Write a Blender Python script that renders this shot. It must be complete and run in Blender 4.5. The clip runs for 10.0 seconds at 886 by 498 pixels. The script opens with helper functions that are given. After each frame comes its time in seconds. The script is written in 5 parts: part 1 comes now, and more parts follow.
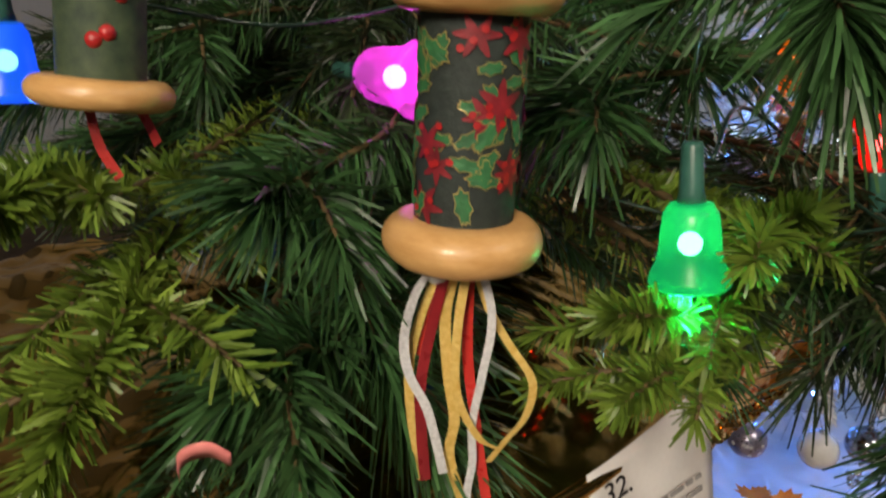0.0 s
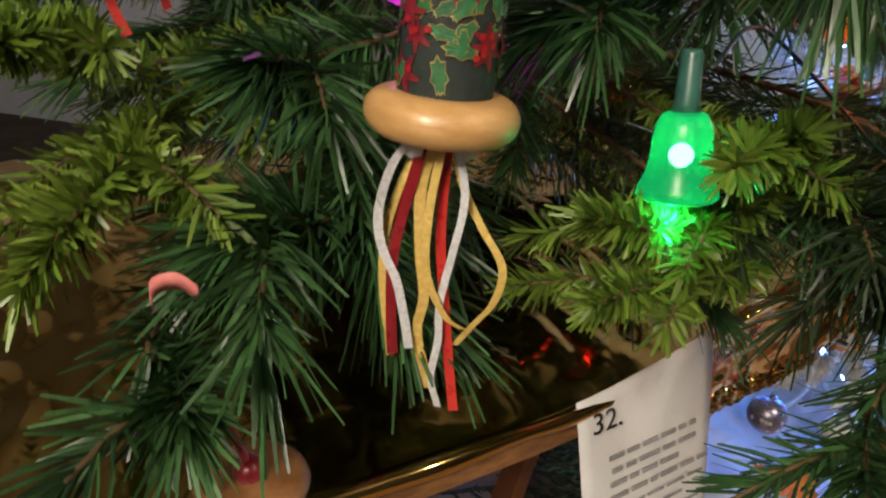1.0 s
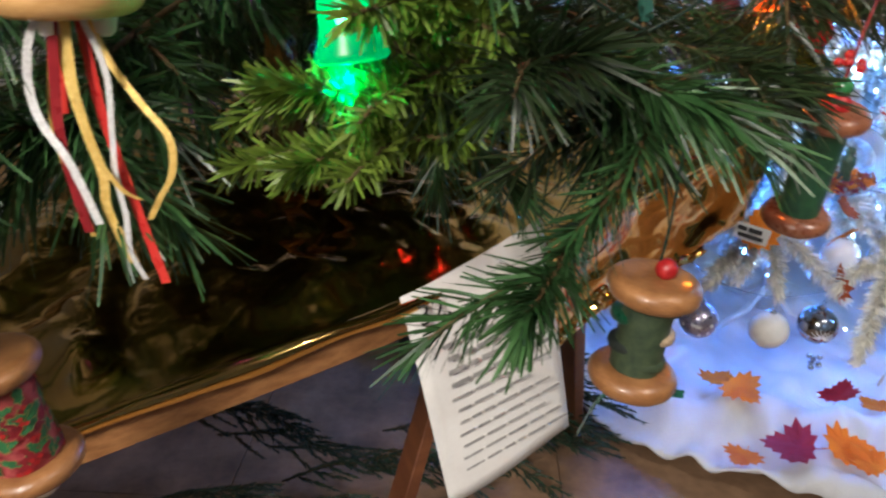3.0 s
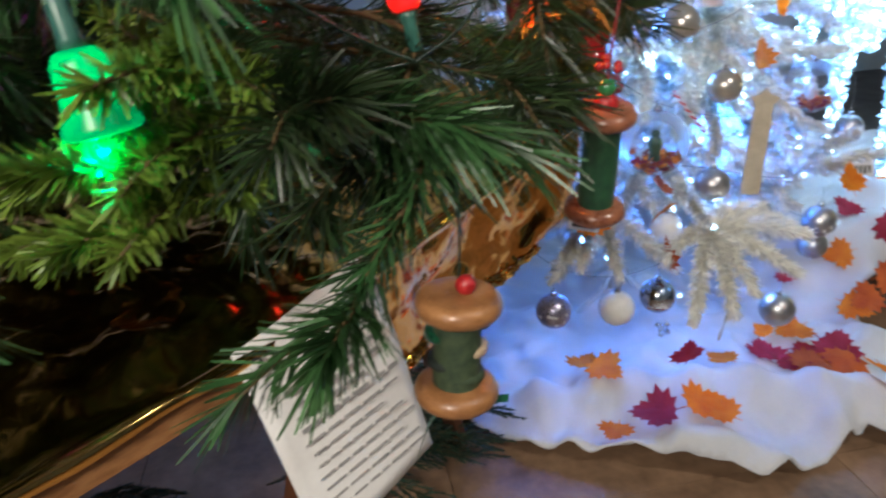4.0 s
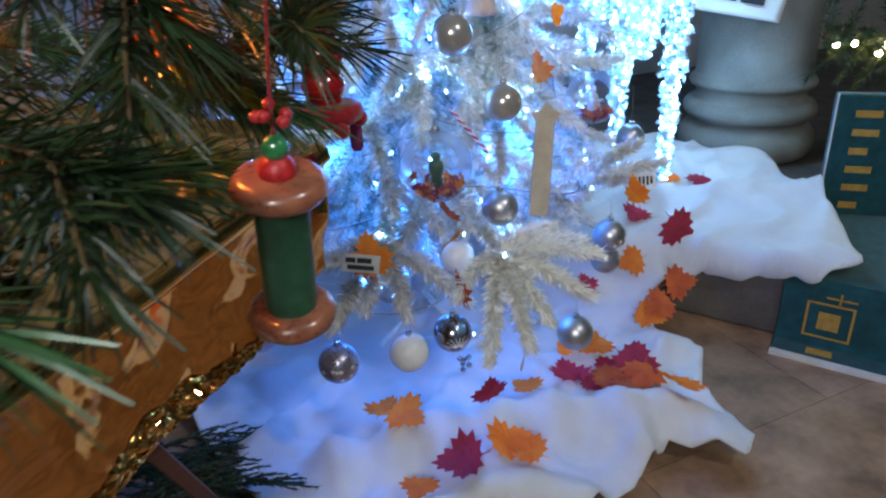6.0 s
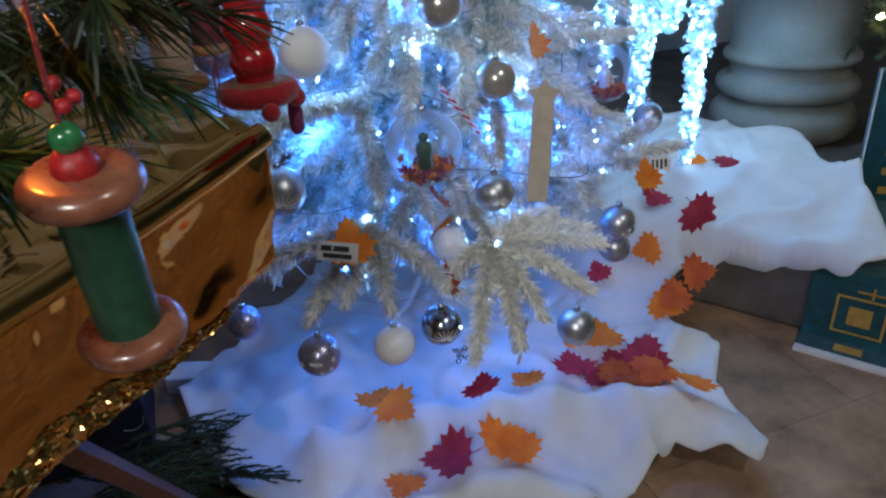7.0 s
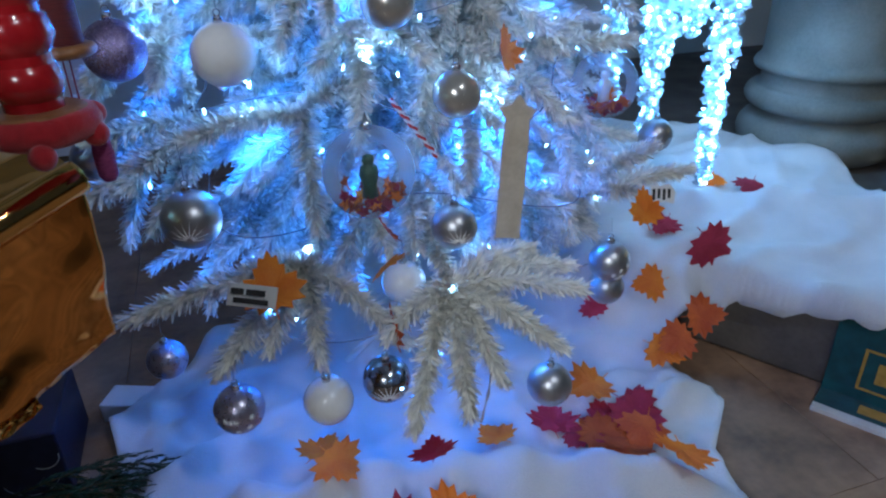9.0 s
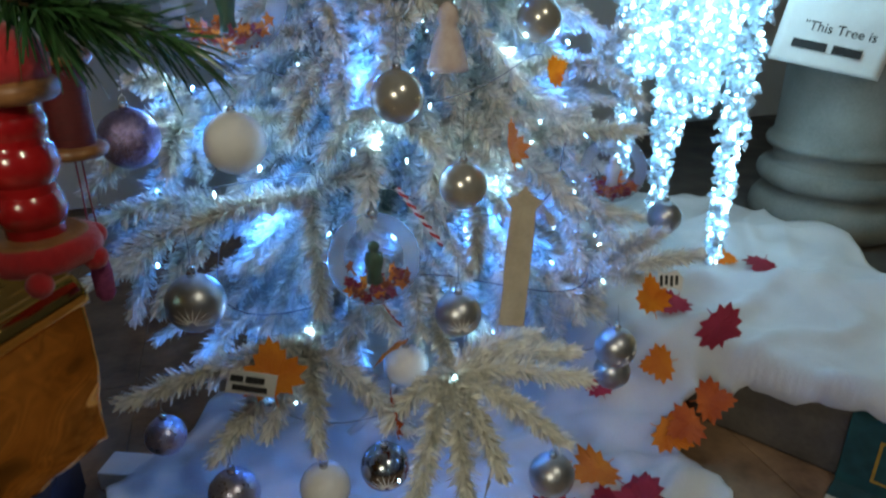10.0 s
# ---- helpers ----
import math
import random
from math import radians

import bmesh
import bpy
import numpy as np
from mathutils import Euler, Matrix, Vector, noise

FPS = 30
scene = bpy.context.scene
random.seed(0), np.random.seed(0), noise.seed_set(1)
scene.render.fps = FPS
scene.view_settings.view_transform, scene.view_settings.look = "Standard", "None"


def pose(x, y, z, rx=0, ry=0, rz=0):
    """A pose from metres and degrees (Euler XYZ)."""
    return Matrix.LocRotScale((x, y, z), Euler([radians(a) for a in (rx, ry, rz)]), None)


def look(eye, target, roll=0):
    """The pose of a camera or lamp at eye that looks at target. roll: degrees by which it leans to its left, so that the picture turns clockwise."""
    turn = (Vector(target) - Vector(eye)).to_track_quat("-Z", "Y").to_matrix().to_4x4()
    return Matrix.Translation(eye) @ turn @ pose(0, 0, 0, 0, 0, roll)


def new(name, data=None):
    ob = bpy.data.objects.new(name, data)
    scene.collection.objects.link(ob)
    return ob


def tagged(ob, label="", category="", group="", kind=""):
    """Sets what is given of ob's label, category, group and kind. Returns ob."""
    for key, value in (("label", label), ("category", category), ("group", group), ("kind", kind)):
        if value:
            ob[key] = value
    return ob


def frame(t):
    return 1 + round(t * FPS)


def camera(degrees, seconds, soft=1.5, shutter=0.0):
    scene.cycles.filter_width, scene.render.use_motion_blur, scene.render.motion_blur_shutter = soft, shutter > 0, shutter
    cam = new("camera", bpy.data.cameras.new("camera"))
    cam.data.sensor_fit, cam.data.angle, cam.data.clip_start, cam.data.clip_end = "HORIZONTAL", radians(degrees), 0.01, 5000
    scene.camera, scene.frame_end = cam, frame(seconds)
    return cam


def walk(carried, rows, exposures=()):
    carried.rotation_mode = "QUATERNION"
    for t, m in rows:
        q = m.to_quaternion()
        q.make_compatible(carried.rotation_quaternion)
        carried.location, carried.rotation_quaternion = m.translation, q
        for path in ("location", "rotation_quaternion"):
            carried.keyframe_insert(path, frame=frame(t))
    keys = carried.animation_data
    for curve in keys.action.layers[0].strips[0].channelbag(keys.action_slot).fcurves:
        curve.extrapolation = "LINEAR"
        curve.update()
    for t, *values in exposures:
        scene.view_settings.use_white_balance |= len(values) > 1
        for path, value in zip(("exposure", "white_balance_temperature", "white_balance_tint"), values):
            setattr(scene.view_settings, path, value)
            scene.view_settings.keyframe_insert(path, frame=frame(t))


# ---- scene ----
cam = camera(65.4, 10.0, 2.2, 0.4)
METRES, EYE, TILT, LEAN, TURN = 0.9, 1.08, -19.0, -2.75, 0.0
ROWS = [
    (0.0, 0.0, 0.0, 0.0, -0.0, 0.0, -0.0),
    (0.5, 0.011, 0.0013, -0.0217, 0.66, -1.88, -1.67),
    (1.0, 0.0336, -0.0083, -0.0344, 4.17, -3.46, -5.38),
    (1.5, 0.0625, -0.0097, -0.048, 7.78, -5.18, -8.11),
    (2.0, 0.1087, -0.0143, -0.0606, 9.5, -5.98, -6.68),
    (2.5, 0.1617, -0.0191, -0.075, 7.52, -6.82, -3.42),
    (4.0, 0.2434, -0.0312, -0.0718, -7.9, -5.71, 9.7),
    (4.5, 0.2741, -0.0194, -0.0575, -16.49, -5.94, 13.37),
    (5.0, 0.2998, 0.0164, -0.0597, -23.54, -7.02, 13.42),
    (6.5, 0.4813, 0.1853, -0.0379, -21.48, -8.91, 11.49),
    (7.0, 0.5373, 0.1927, -0.0507, -19.31, -9.54, 11.98),
    (7.5, 0.5904, 0.2158, -0.0408, -19.14, -9.88, 12.39),
    (8.0, 0.6652, 0.2821, -0.0383, -18.17, -10.04, 12.02),
    (8.5, 0.716, 0.3315, -0.0277, -17.63, -9.94, 11.82),
    (9.0, 0.7401, 0.3604, -0.0229, -16.59, -9.95, 9.72),
    (9.5, 0.7503, 0.3609, 0.0004, -15.71, -8.53, 8.84),
    (10.0, 0.7668, 0.3623, 0.0353, -15.21, -5.67, 8.23),
]
EXPOSURES = [(0.0, 0.6, 6800, 10), (1.5, 0.66, 6600, 10), (2.2, 0.98, 6200, 10), (2.7, 1.1, 6100, 10), (4.0, 0.85, 6100, 8), (4.7, 0.63, 5700, 6), (5.0, 0.42, 7000, 0), (5.2, 0.42, 7000, 0), (6.3, 0.56, 5050, 8), (6.55, 0.56, 5050, 8),
             (6.8, 0.2, 7000, 2), (7.05, 0.22, 5200, 8), (7.5, 0.27, 5100, 8), (8.05, 0.12, 5000, 7), (8.3, -0.2, 7700, -3), (8.5, -0.2, 7700, -3), (8.8, 0.12, 4950, 6), (9.5, 0.1, 4950, 6), (9.8, -0.2, 6700, -4), (10.0, -0.2, 6700, -4)]
walk(cam, [(t, pose(0, 0, EYE, TILT, LEAN, TURN) @ pose(METRES * x, METRES * y, METRES * z, 90 + pitch, roll, yaw)) for t, x, y, z, yaw, pitch, roll in ROWS], EXPOSURES)

# ---- world and lights ----
world = bpy.data.worlds.new("church_dusk")
scene.world = world
world.use_nodes = True
world.node_tree.nodes["Background"].inputs["Color"].default_value = (0.5, 0.6, 0.8, 1)
world.node_tree.nodes["Background"].inputs["Strength"].default_value = 0.01


def lamp(name, kind, where, watts, colour, size=0.01, target=None, tall=None):
    data = bpy.data.lights.new(name, kind)
    data.energy, data.color = watts, colour
    if kind == "AREA":
        data.shape, data.size, data.size_y = "RECTANGLE", size, tall or size
    else:
        data.shadow_soft_size = size
    ob = new(name, data)
    ob.matrix_world = look(where, target) if target else pose(*where)
    return ob


# fill lamp added without a fixture, to light the near tree and spools
FRONT_FILL = lamp("unseen_front_fill", "AREA", (-0.35, -1.0, 1.75), 19, (1.0, 0.88, 0.74), 0.35, (0.1, 0.4, 0.85))
WINDOW = lamp("window_daylight", "AREA", (-0.9, -2.85, 2.35), 4.5, (0.86, 0.93, 1.0), 1.5, (0.3, 0.6, 0.7), 1.9)
AISLE = lamp("aisle_lamp_light", "AREA", (1.45, -0.6, 2.55), 11.5, (1.0, 0.9, 0.78), 0.14, (1.0, 1.3, 0.6))
BLUE = (0.06, 0.24, 1.0)
for spot, watts in (((0.62, 1.48, 0.36), 0.6), ((0.88, 1.44, 0.32), 0.6), ((1.14, 1.46, 0.36), 0.5), ((0.72, 1.46, 0.62), 2.8), ((1.10, 1.40, 0.60), 6.5), ((0.88, 1.40, 0.86), 6.2),
                    ((1.26, 1.47, 0.86), 5.0), ((0.56, 1.48, 0.84), 5.0), ((0.9, 1.42, 0.52), 3.0), ((1.02, 1.48, 1.08), 5.0)):
    lamp("blue_string_glow", "POINT", spot, watts, BLUE, 0.04)
# bright lamps of the string that stand out among the limbs
LED_SPOTS = [(0.642, 1.36, 0.865), (1.13, 1.38, 0.89), (1.22, 1.36, 0.905), (1.075, 1.29, 0.705), (0.892, 1.31, 0.783), (0.766, 1.27, 0.500), (1.03, 1.22, 0.440), (0.72, 1.33, 0.748)]
for spot in LED_SPOTS:
    lamp("string_lamp_glow", "POINT", (spot[0], spot[1] - 0.006, spot[2] + 0.004), 0.42, (0.45, 0.72, 1.0), 0.004)
for spot, watts in (((1.95, 1.74, 0.62), 1.0), ((1.98, 1.8, 1.1), 5.5)):
    lamp("icicle_glow", "POINT", spot, watts, (0.48, 0.76, 1.0), 0.06)


# ---- materials ----
def surf(name, one, two, scale=20.0, rough=0.5, metal=0.0, bump=0.15, fine=200.0, each=0.0, sheen=0.0, coat=0.0, stretch=(1, 1, 1), through_light=0.0, island=False, rough_var=0.12, deep=0.002):
    """A surface of two tones, mixed at two scales, with fine relief."""
    m = bpy.data.materials.new(name)
    m.use_nodes = True
    n, l = m.node_tree.nodes, m.node_tree.links
    b = n["Principled BSDF"]
    co = n.new("ShaderNodeTexCoord")
    mp = n.new("ShaderNodeMapping")
    mp.inputs["Scale"].default_value = stretch
    l.new(co.outputs["Object"], mp.inputs["Vector"])
    big, small = n.new("ShaderNodeTexNoise"), n.new("ShaderNodeTexNoise")
    for t, s, d in ((big, scale, 4), (small, fine, 3)):
        t.inputs["Scale"].default_value, t.inputs["Detail"].default_value = s, d
        l.new(mp.outputs["Vector"], t.inputs["Vector"])
    both = n.new("ShaderNodeMath")
    both.operation = "MULTIPLY_ADD"
    l.new(small.outputs["Fac"], both.inputs[0])
    both.inputs[1].default_value = 0.35
    l.new(big.outputs["Fac"], both.inputs[2])
    ramp = n.new("ShaderNodeMapRange")
    ramp.inputs["From Min"].default_value, ramp.inputs["From Max"].default_value = 0.42, 0.95
    l.new(both.outputs[0], ramp.inputs["Value"])
    mix = n.new("ShaderNodeMix")
    mix.data_type = "RGBA"
    mix.inputs["A"].default_value, mix.inputs["B"].default_value = (*one, 1), (*two, 1)
    l.new(ramp.outputs["Result"], mix.inputs["Factor"])
    colour = mix.outputs["Result"]
    if each:
        if island:
            info = n.new("ShaderNodeNewGeometry").outputs["Random Per Island"]
        else:
            info = n.new("ShaderNodeObjectInfo").outputs["Random"]
        hsv = n.new("ShaderNodeHueSaturation")
        rng = n.new("ShaderNodeMapRange")
        rng.inputs["To Min"].default_value, rng.inputs["To Max"].default_value = 1 - each, 1 + each
        l.new(info, rng.inputs["Value"])
        l.new(rng.outputs["Result"], hsv.inputs["Value"])
        l.new(colour, hsv.inputs["Color"])
        colour = hsv.outputs["Color"]
    l.new(colour, b.inputs["Base Color"])
    rr = n.new("ShaderNodeMapRange")
    rr.inputs["To Min"].default_value, rr.inputs["To Max"].default_value = max(0.02, rough - rough_var), min(1, rough + rough_var)
    l.new(small.outputs["Fac"], rr.inputs["Value"])
    l.new(rr.outputs["Result"], b.inputs["Roughness"])
    b.inputs["Metallic"].default_value = metal
    b.inputs["Sheen Weight"].default_value = sheen
    b.inputs["Coat Weight"].default_value = coat
    if bump:
        bp = n.new("ShaderNodeBump")
        bp.inputs["Strength"].default_value, bp.inputs["Distance"].default_value = bump, deep
        l.new(both.outputs[0], bp.inputs["Height"])
        l.new(bp.outputs["Normal"], b.inputs["Normal"])
    if through_light:
        tr = n.new("ShaderNodeBsdfTranslucent")
        l.new(colour, tr.inputs["Color"])
        mx = n.new("ShaderNodeMixShader")
        mx.inputs["Fac"].default_value = through_light
        l.new(b.outputs["BSDF"], mx.inputs[1])
        l.new(tr.outputs["BSDF"], mx.inputs[2])
        l.new(mx.outputs["Shader"], n["Material Output"].inputs["Surface"])
    return m


def glow(name, colour, strength):
    m = bpy.data.materials.new(name)
    m.use_nodes = True
    b = m.node_tree.nodes["Principled BSDF"]
    b.inputs["Base Color"].default_value = (*colour, 1)
    b.inputs["Emission Color"].default_value = (*colour, 1)
    b.inputs["Emission Strength"].default_value = strength
    b.inputs["Roughness"].default_value = 0.25
    return m


def clear(name, colour, rough=0.03, see=0.85, emit=0.0):
    """Thin clear plastic: mostly seen through, with a gloss."""
    m = bpy.data.materials.new(name)
    m.use_nodes = True
    n, l = m.node_tree.nodes, m.node_tree.links
    b = n["Principled BSDF"]
    b.inputs["Base Color"].default_value, b.inputs["Roughness"].default_value = (*colour, 1), rough
    b.inputs["Emission Color"].default_value, b.inputs["Emission Strength"].default_value = (*colour, 1), emit
    tr, mx, fr = n.new("ShaderNodeBsdfTransparent"), n.new("ShaderNodeMixShader"), n.new("ShaderNodeMath")
    tr.inputs["Color"].default_value = (*[0.4 + 0.6 * c for c in colour], 1)
    lw = n.new("ShaderNodeLayerWeight")
    lw.inputs["Blend"].default_value = 0.35
    fr.operation, fr.use_clamp = "MULTIPLY_ADD", True
    l.new(lw.outputs["Fresnel"], fr.inputs[0])
    fr.inputs[1].default_value, fr.inputs[2].default_value = 0.35, 1 - see
    l.new(fr.outputs[0], mx.inputs["Fac"])
    l.new(tr.outputs["BSDF"], mx.inputs[1])
    l.new(b.outputs["BSDF"], mx.inputs[2])
    l.new(mx.outputs["Shader"], n["Material Output"].inputs["Surface"])
    return m


M_FLAG = surf("brown_flagstone", (0.13, 0.075, 0.042), (0.40, 0.25, 0.15), 8, 0.5, bump=0.6, fine=45, each=0.1, deep=0.006)
M_JOINT = surf("stone_joint", (0.12, 0.08, 0.05), (0.24, 0.16, 0.1), 12, 0.9)
M_STEP = surf("grey_step_stone", (0.07, 0.06, 0.055), (0.17, 0.15, 0.13), 7, 0.75, bump=0.3, fine=90)
M_COLUMN = surf("weathered_column_stone", (0.16, 0.165, 0.155), (0.3, 0.3, 0.275), 5, 0.8, bump=0.35, fine=120)
M_WALL = surf("pale_plaster", (0.6, 0.58, 0.55), (0.72, 0.7, 0.67), 2, 0.9, bump=0.2, fine=50)
M_CEIL = surf("ceiling_plaster", (0.5, 0.49, 0.46), (0.6, 0.59, 0.56), 3, 0.9)
M_CLOTH = surf("white_fleece", (0.55, 0.56, 0.59), (0.7, 0.7, 0.72), 9, 0.95, bump=0.6, fine=300, sheen=0.4, deep=0.006)
M_TEAL = surf("teal_woven_carpet", (0.004, 0.035, 0.04), (0.012, 0.085, 0.09), 30, 0.95, bump=0.5, fine=500, sheen=0.2)
M_GOLDYARN = surf("ochre_yarn", (0.33, 0.19, 0.03), (0.5, 0.31, 0.06), 60, 0.9, bump=0.5, fine=500)
M_BINDING = surf("pale_binding", (0.55, 0.53, 0.48), (0.68, 0.66, 0.6), 30, 0.8)
M_FOIL = surf("gold_foil", (0.74, 0.42, 0.1), (0.88, 0.56, 0.17), 5, 0.1, metal=1.0, bump=0.05, fine=40, rough_var=0.06, deep=0.004)
M_FOILS = surf("gold_foil_skirt", (0.7, 0.33, 0.075), (0.84, 0.43, 0.11), 4, 0.1, metal=1.0, bump=0.04, fine=30, rough_var=0.06, deep=0.004)
M_WOOD_D = surf("red_brown_wood", (0.1, 0.032, 0.014), (0.2, 0.075, 0.03), 8, 0.4, stretch=(1, 1, 8), bump=0.15)
M_WOOD = surf("pale_turned_wood", (0.42, 0.22, 0.07), (0.62, 0.37, 0.15), 45, 0.42, stretch=(1, 1, 4), bump=0.25, fine=260, coat=0.2)
M_WOOD_B = surf("aged_turned_wood", (0.17, 0.068, 0.022), (0.36, 0.17, 0.065), 60, 0.4, stretch=(1, 1, 3), bump=0.3, fine=320, coat=0.25)
M_PINE = surf("green_pvc_needle", (0.02, 0.062, 0.018), (0.06, 0.14, 0.045), 30, 0.36, each=0.45, island=True, through_light=0.15)
# green darkened for the inner boughs' shade; also the dull side boughs and garland
M_PINE_B = surf("dull_shaded_green_needle", (0.009, 0.024, 0.008), (0.034, 0.056, 0.018), 30, 0.42, each=0.4, island=True, through_light=0.15)
M_FIR = surf("yellow_green_needle", (0.07, 0.14, 0.014), (0.2, 0.28, 0.04), 30, 0.42, each=0.35, island=True, through_light=0.2)
M_TWIG = surf("brown_wrapped_twig", (0.05, 0.035, 0.012), (0.12, 0.075, 0.025), 150, 0.7)
M_SNOWY = surf("white_pvc_needle", (0.76, 0.74, 0.66), (0.86, 0.85, 0.79), 20, 0.35, each=0.2, island=True, through_light=0.12)
M_WIREW = surf("white_wrapped_wire", (0.6, 0.6, 0.58), (0.75, 0.75, 0.72), 80, 0.5)
M_CABLE = surf("clear_grey_cable", (0.25, 0.27, 0.28), (0.4, 0.42, 0.43), 60, 0.25)
M_CABLEG = surf("dark_green_cable", (0.006, 0.018, 0.012), (0.012, 0.035, 0.022), 80, 0.3)
M_SOCKET = surf("green_lamp_socket", (0.02, 0.08, 0.06), (0.04, 0.13, 0.1), 120, 0.35)
M_DARK = surf("dark_cloth_print", (0.008, 0.014, 0.012), (0.02, 0.03, 0.024), 300, 0.7, bump=0.3, fine=1500)
M_RED = surf("crimson_print", (0.1, 0.004, 0.008), (0.26, 0.01, 0.018), 140, 0.6, bump=0.2, fine=1500)
M_HOLLY = surf("holly_green_print", (0.008, 0.06, 0.02), (0.035, 0.18, 0.055), 180, 0.6, bump=0.2, fine=1500)
M_GILT = surf("gilt_print", (0.3, 0.2, 0.06), (0.55, 0.4, 0.14), 250, 0.35, metal=0.5)
M_BERRY = surf("red_berry_print", (0.25, 0.006, 0.008), (0.46, 0.02, 0.02), 250, 0.45)
M_RIBR = surf("red_satin", (0.36, 0.012, 0.012), (0.6, 0.04, 0.025), 60, 0.3, sheen=0.3)
M_RIBD = surf("dark_crimson_satin", (0.15, 0.004, 0.008), (0.27, 0.01, 0.015), 60, 0.3, sheen=0.3)
M_RIBG = surf("gold_lurex", (0.66, 0.42, 0.09), (0.86, 0.64, 0.22), 400, 0.35, metal=0.35, bump=0.4, fine=1200)
M_RIBS = surf("silver_lurex", (0.5, 0.5, 0.5), (0.8, 0.8, 0.8), 500, 0.35, metal=0.3, bump=0.4, fine=1200)
M_RIBGR = surf("green_satin", (0.004, 0.05, 0.025), (0.015, 0.1, 0.05), 60, 0.3)
M_PINKTAG = surf("pink_paper", (0.55, 0.14, 0.14), (0.7, 0.25, 0.22), 150, 0.7)
M_PAPER = surf("printed_paper", (0.66, 0.64, 0.62), (0.76, 0.75, 0.73), 14, 0.8, bump=0.1)
M_FADED = surf("faded_ink", (0.2, 0.2, 0.2), (0.38, 0.37, 0.36), 80, 0.8)
M_INK = surf("black_ink", (0.012, 0.012, 0.014), (0.03, 0.03, 0.032), 80, 0.7)
M_SILVER = surf("satin_silver_paint", (0.42, 0.42, 0.44), (0.52, 0.52, 0.54), 60, 0.36, metal=0.88, bump=0.02)
M_DSILVER = surf("dark_silver_gloss", (0.32, 0.33, 0.35), (0.42, 0.43, 0.45), 60, 0.16, metal=1.0, bump=0.01)
M_CHAMP = surf("champagne_gloss", (0.46, 0.44, 0.4), (0.55, 0.53, 0.48), 60, 0.22, metal=0.6, bump=0.01)
M_PEARL = surf("white_pearl", (0.74, 0.73, 0.7), (0.82, 0.81, 0.78), 60, 0.22, coat=0.4, bump=0.01)
M_MATTE = surf("white_flocked", (0.78, 0.78, 0.79), (0.84, 0.84, 0.84), 60, 0.85, bump=0.3, fine=1500)
M_PURPLE = surf("violet_glitter", (0.16, 0.13, 0.3), (0.42, 0.36, 0.6), 300, 0.25, metal=0.8, bump=0.8, fine=900)
M_LILAC = surf("lilac_silver_gloss", (0.36, 0.34, 0.45), (0.46, 0.44, 0.54), 60, 0.3, metal=0.8, bump=0.01)
M_CAP = surf("silver_cap", (0.5, 0.5, 0.5), (0.7, 0.7, 0.7), 80, 0.2, metal=1.0)
M_CLEAR = clear("clear_plastic", (0.9, 0.95, 1.0), 0.03, 0.965)
M_LEAFO = surf("orange_leaf_cloth", (0.74, 0.14, 0.006), (0.92, 0.3, 0.015), 22, 0.7, each=0.18, bump=0.3, fine=500, through_light=0.25)
M_LEAFR = surf("crimson_leaf_cloth", (0.24, 0.008, 0.03), (0.46, 0.03, 0.07), 22, 0.7, each=0.2, bump=0.3, fine=500, through_light=0.2)
M_LEAFB = surf("rust_leaf_cloth", (0.34, 0.045, 0.012), (0.6, 0.14, 0.02), 22, 0.7, each=0.2, bump=0.3, fine=500, through_light=0.2)
M_TAGWOOD = surf("plywood_tag", (0.42, 0.36, 0.27), (0.56, 0.49, 0.38), 40, 0.7, stretch=(1, 1, 0.3))
M_ACRYL = clear("clear_acrylic", (0.82, 0.93, 1.0), 0.08, 0.55)
L_WHITE = glow("cool_white_led", (0.46, 0.75, 1.0), 13)
L_BLUE = glow("blue_led", (0.12, 0.35, 1.0), 45)
L_WARM = glow("warm_led", (1.0, 0.75, 0.3), 50)


